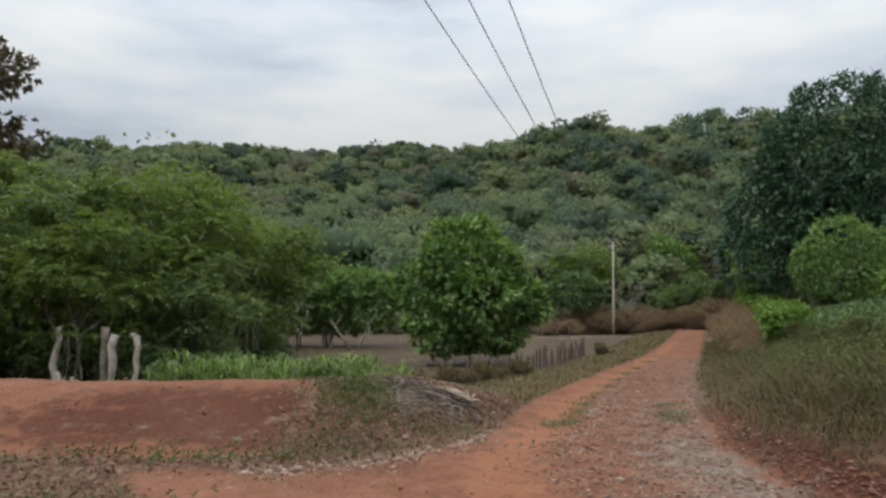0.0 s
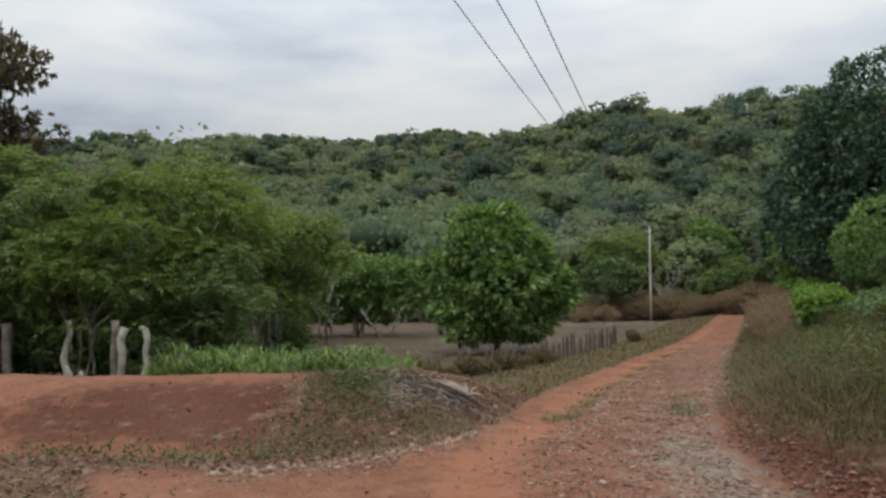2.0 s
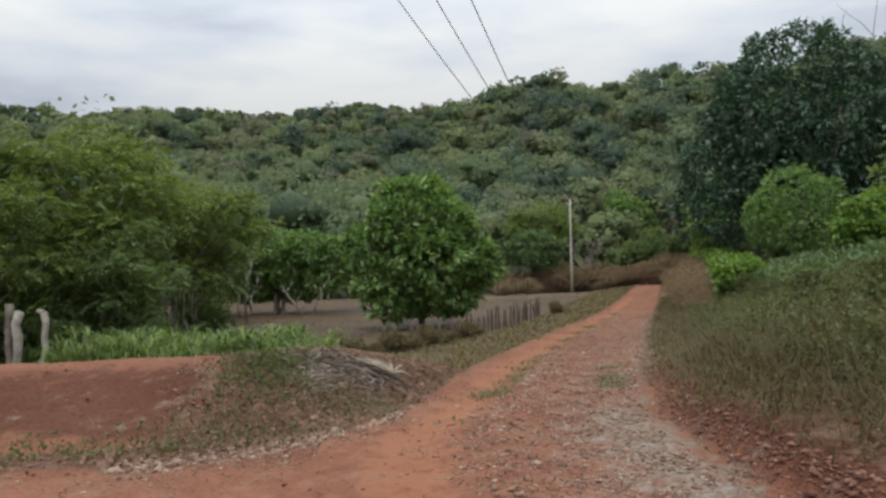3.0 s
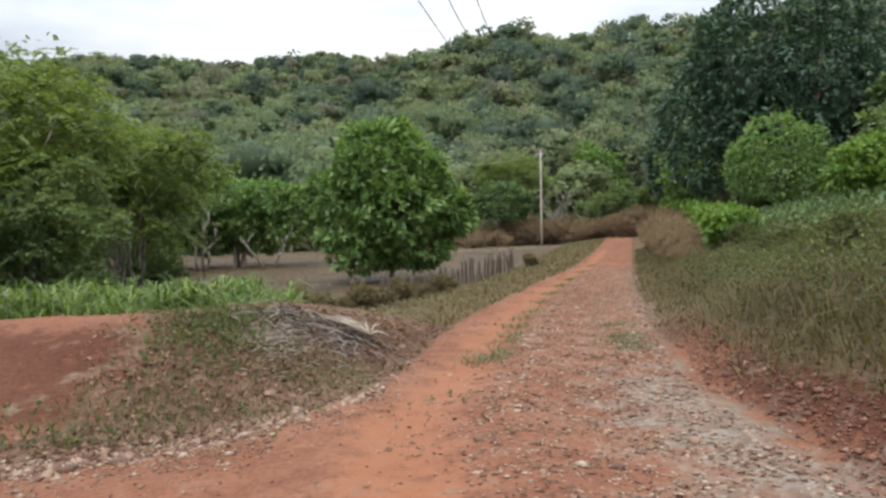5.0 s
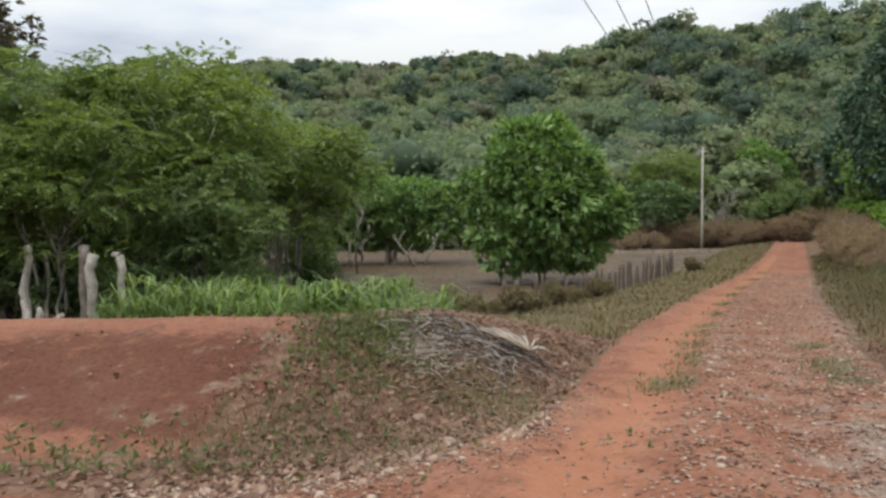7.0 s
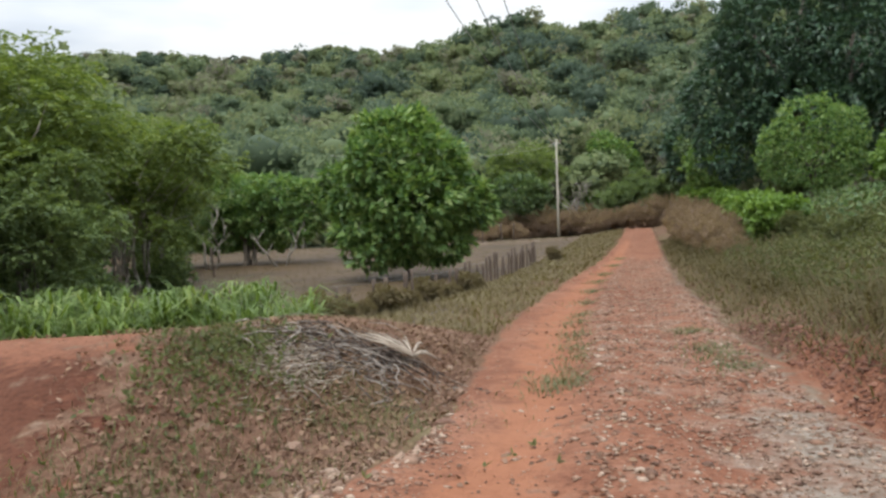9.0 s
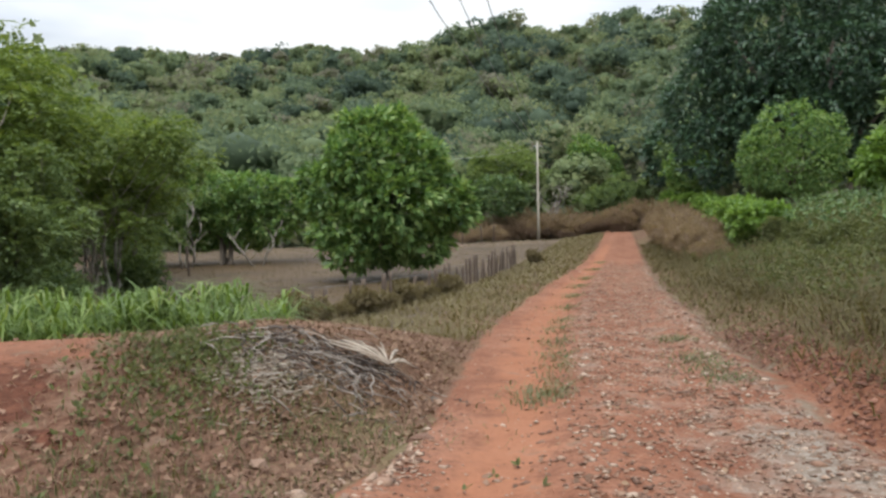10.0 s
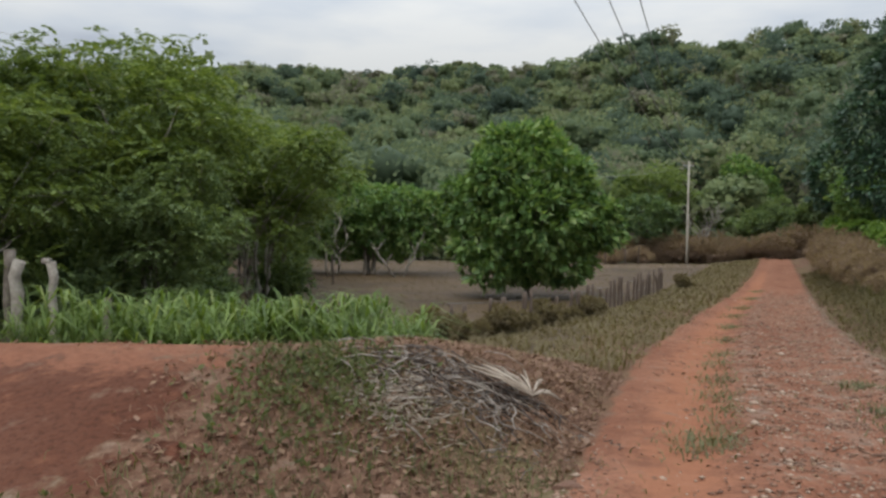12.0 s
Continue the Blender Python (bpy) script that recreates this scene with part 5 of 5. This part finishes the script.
def gravel(n, xs, ys, lo, hi):
    zs = np.array([road_z(a, b) for a, b in zip(xs, ys)])
    s = rng.uniform(lo, hi, (n, 1, 1)) * rng.uniform(0.7, 1.3, (n, 1, 3)) * (1 + 1.2 * (rng.random((n, 1, 1)) > 0.93))
    a = rng.uniform(0, 6.28, n)
    v = OCT_V[None] * s * rng.uniform(0.75, 1.25, (n, 6, 1))
    c, sn = np.cos(a)[:, None], np.sin(a)[:, None]
    v = np.stack([v[..., 0] * c - v[..., 1] * sn, v[..., 0] * sn + v[..., 1] * c, v[..., 2]], -1)
    v = v + np.stack([xs, ys, zs + 0.004], -1)[:, None]
    return v.reshape(-1, 3), (OCT_F[None] + 6 * np.arange(n)[:, None, None]).reshape(-1, 3)


n = 26000
ys = 3.5 + 28 * rng.random(n) ** 1.5
l, r = road_left(ys), road_right(ys)
s = np.where(rng.random(n) < 0.9, rng.normal(0.74, 0.19, n), rng.random(n))
xs = l + (r - l) * np.clip(s, -0.02, 1.04)
v, f = gravel(n, xs, ys, 0.004, 0.016)
stuff("road_gravel", "loose reddish and grey gravel scattered over the road", "gravel", v, f, GRAVEL)
n = 2500
xs = rng.normal(0.3, 0.8, n)
ys = mound_foot(xs) + rng.normal(-0.1, 0.4, n)
v, f = gravel(n, xs, ys, 0.005, 0.015)
stuff("edge_gravel", "loose stones washed out along the mound", "gravel", v, f, GRAVEL)
n = 900
xs = -1.2 + 2.65 * rng.random(n)
v, f = gravel(n, xs, mound_foot(xs) + rng.normal(0.03, 0.15, n), 0.012, 0.034)
stuff("edge_rubble", "pinkish stone rubble at the foot of the mound", "rubble", v, f, GRAVEL)
n = 1500
ys = 7.0 + 26 * rng.random(n) ** 1.3
pick = rng.random(n)
s = np.where(pick < 0.35, rng.normal(0.46, 0.045, n), np.where(pick < 0.75, rng.normal(0.93, 0.05, n), rng.normal(0.68, 0.12, n)))
v, f = gravel(n, road_left(ys) + s * (road_right(ys) - road_left(ys)), ys, 0.012, 0.030)
stuff("road_rubble", "larger pale stones along the crown and rim of the road", "rubble", v, f, GRAVEL)
# clods fallen from the cut bank
n = 4200
ys = 3.5 + 11 * rng.random(n)
v, f = gravel(n, road_right(ys) + rng.normal(0.28, 0.16, n), ys, 0.008, 0.024)
stuff("bank_clods", "crumbling red earth clods of the cut bank", "earth clods", v, f, CLOD)

# straw and dead leaves blown over the road
n = 6000
ys = 4.0 + 22 * rng.random(n) ** 1.5
l, r = road_left(ys), road_right(ys)
s = np.where(rng.random(n) < 0.35, rng.normal(0.47, 0.06, n), np.where(rng.random(n) < 0.7, rng.normal(0.82, 0.15, n), rng.random(n)))
xs = l + (r - l) * np.clip(s, 0.02, 1.05)
keep = lump(xs, ys, 0.5, 3.0) + 0.4 * lump(xs, ys, 0.17, 1.0) > rng.uniform(-0.7, 0.6, n)
xs, ys = xs[keep], ys[keep]
zs = np.array([road_z(a, b) for a, b in zip(xs, ys)])
v, f = cards(rng, np.stack([xs, ys, zs + 0.008], -1), np.tile([0, 0, 1.0], (len(xs), 1)), 0.045, 0.22)
stuff("road_litter", "dry straw and dead leaves scattered on the road", "leaf litter", v, f, LITTER)

# bleached twig ends shed below the brush heap
n = 650
xs, ys = rng.normal(0.42, 0.20, n), rng.normal(10.8, 0.26, n)
a = rng.uniform(0, 6.28, n)
v = OCT_V[None] * np.stack([rng.uniform(0.02, 0.085, n), rng.uniform(0.004, 0.008, n), rng.uniform(0.009, 0.018, n)], -1)[:, None]
c, sn = np.cos(a)[:, None], np.sin(a)[:, None]
v = np.stack([v[..., 0] * c - v[..., 1] * sn, v[..., 0] * sn + v[..., 1] * c, v[..., 2] + v[..., 0] * rng.uniform(-0.3, 0.3, n)[:, None]], -1)
v = v + np.stack([xs, ys, height(xs, ys) + 0.03], -1)[:, None]
stuff("twig_litter", "bleached broken twigs below the brush heap", "twigs", v.reshape(-1, 3), (OCT_F[None] + 6 * np.arange(n)[:, None, None]).reshape(-1, 3), FROND)

# broken stump and fallen log beside the crooked posts
stump = new("fallen_log")
rnd = random.Random(660)
bm = bmesh.new()
tube(bm, branch_points(rnd, (-0.45, 0.1, 0.12), (0.5, -0.1, 0.16), 6, 0.06), [0.17, 0.19, 0.16, 0.17, 0.14, 0.11], 9)
part("log", bm, BARK, stump)
for e in ((-0.25, 0.05, 0.62), (0.1, -0.1, 0.52), (0.42, 0.0, 0.40)):
    bm = bmesh.new()
    tube(bm, branch_points(rnd, (e[0] * 0.5, 0, 0.15), e, 4, 0.1), [0.09, 0.07, 0.06, 0.03], 7)
    part("limb_stub", bm, PALE, stump, "split pale limb stub")
tagged(stump, "weathered fallen log with split limb stubs", "log")
stand(stump, -5.95, 15.9)
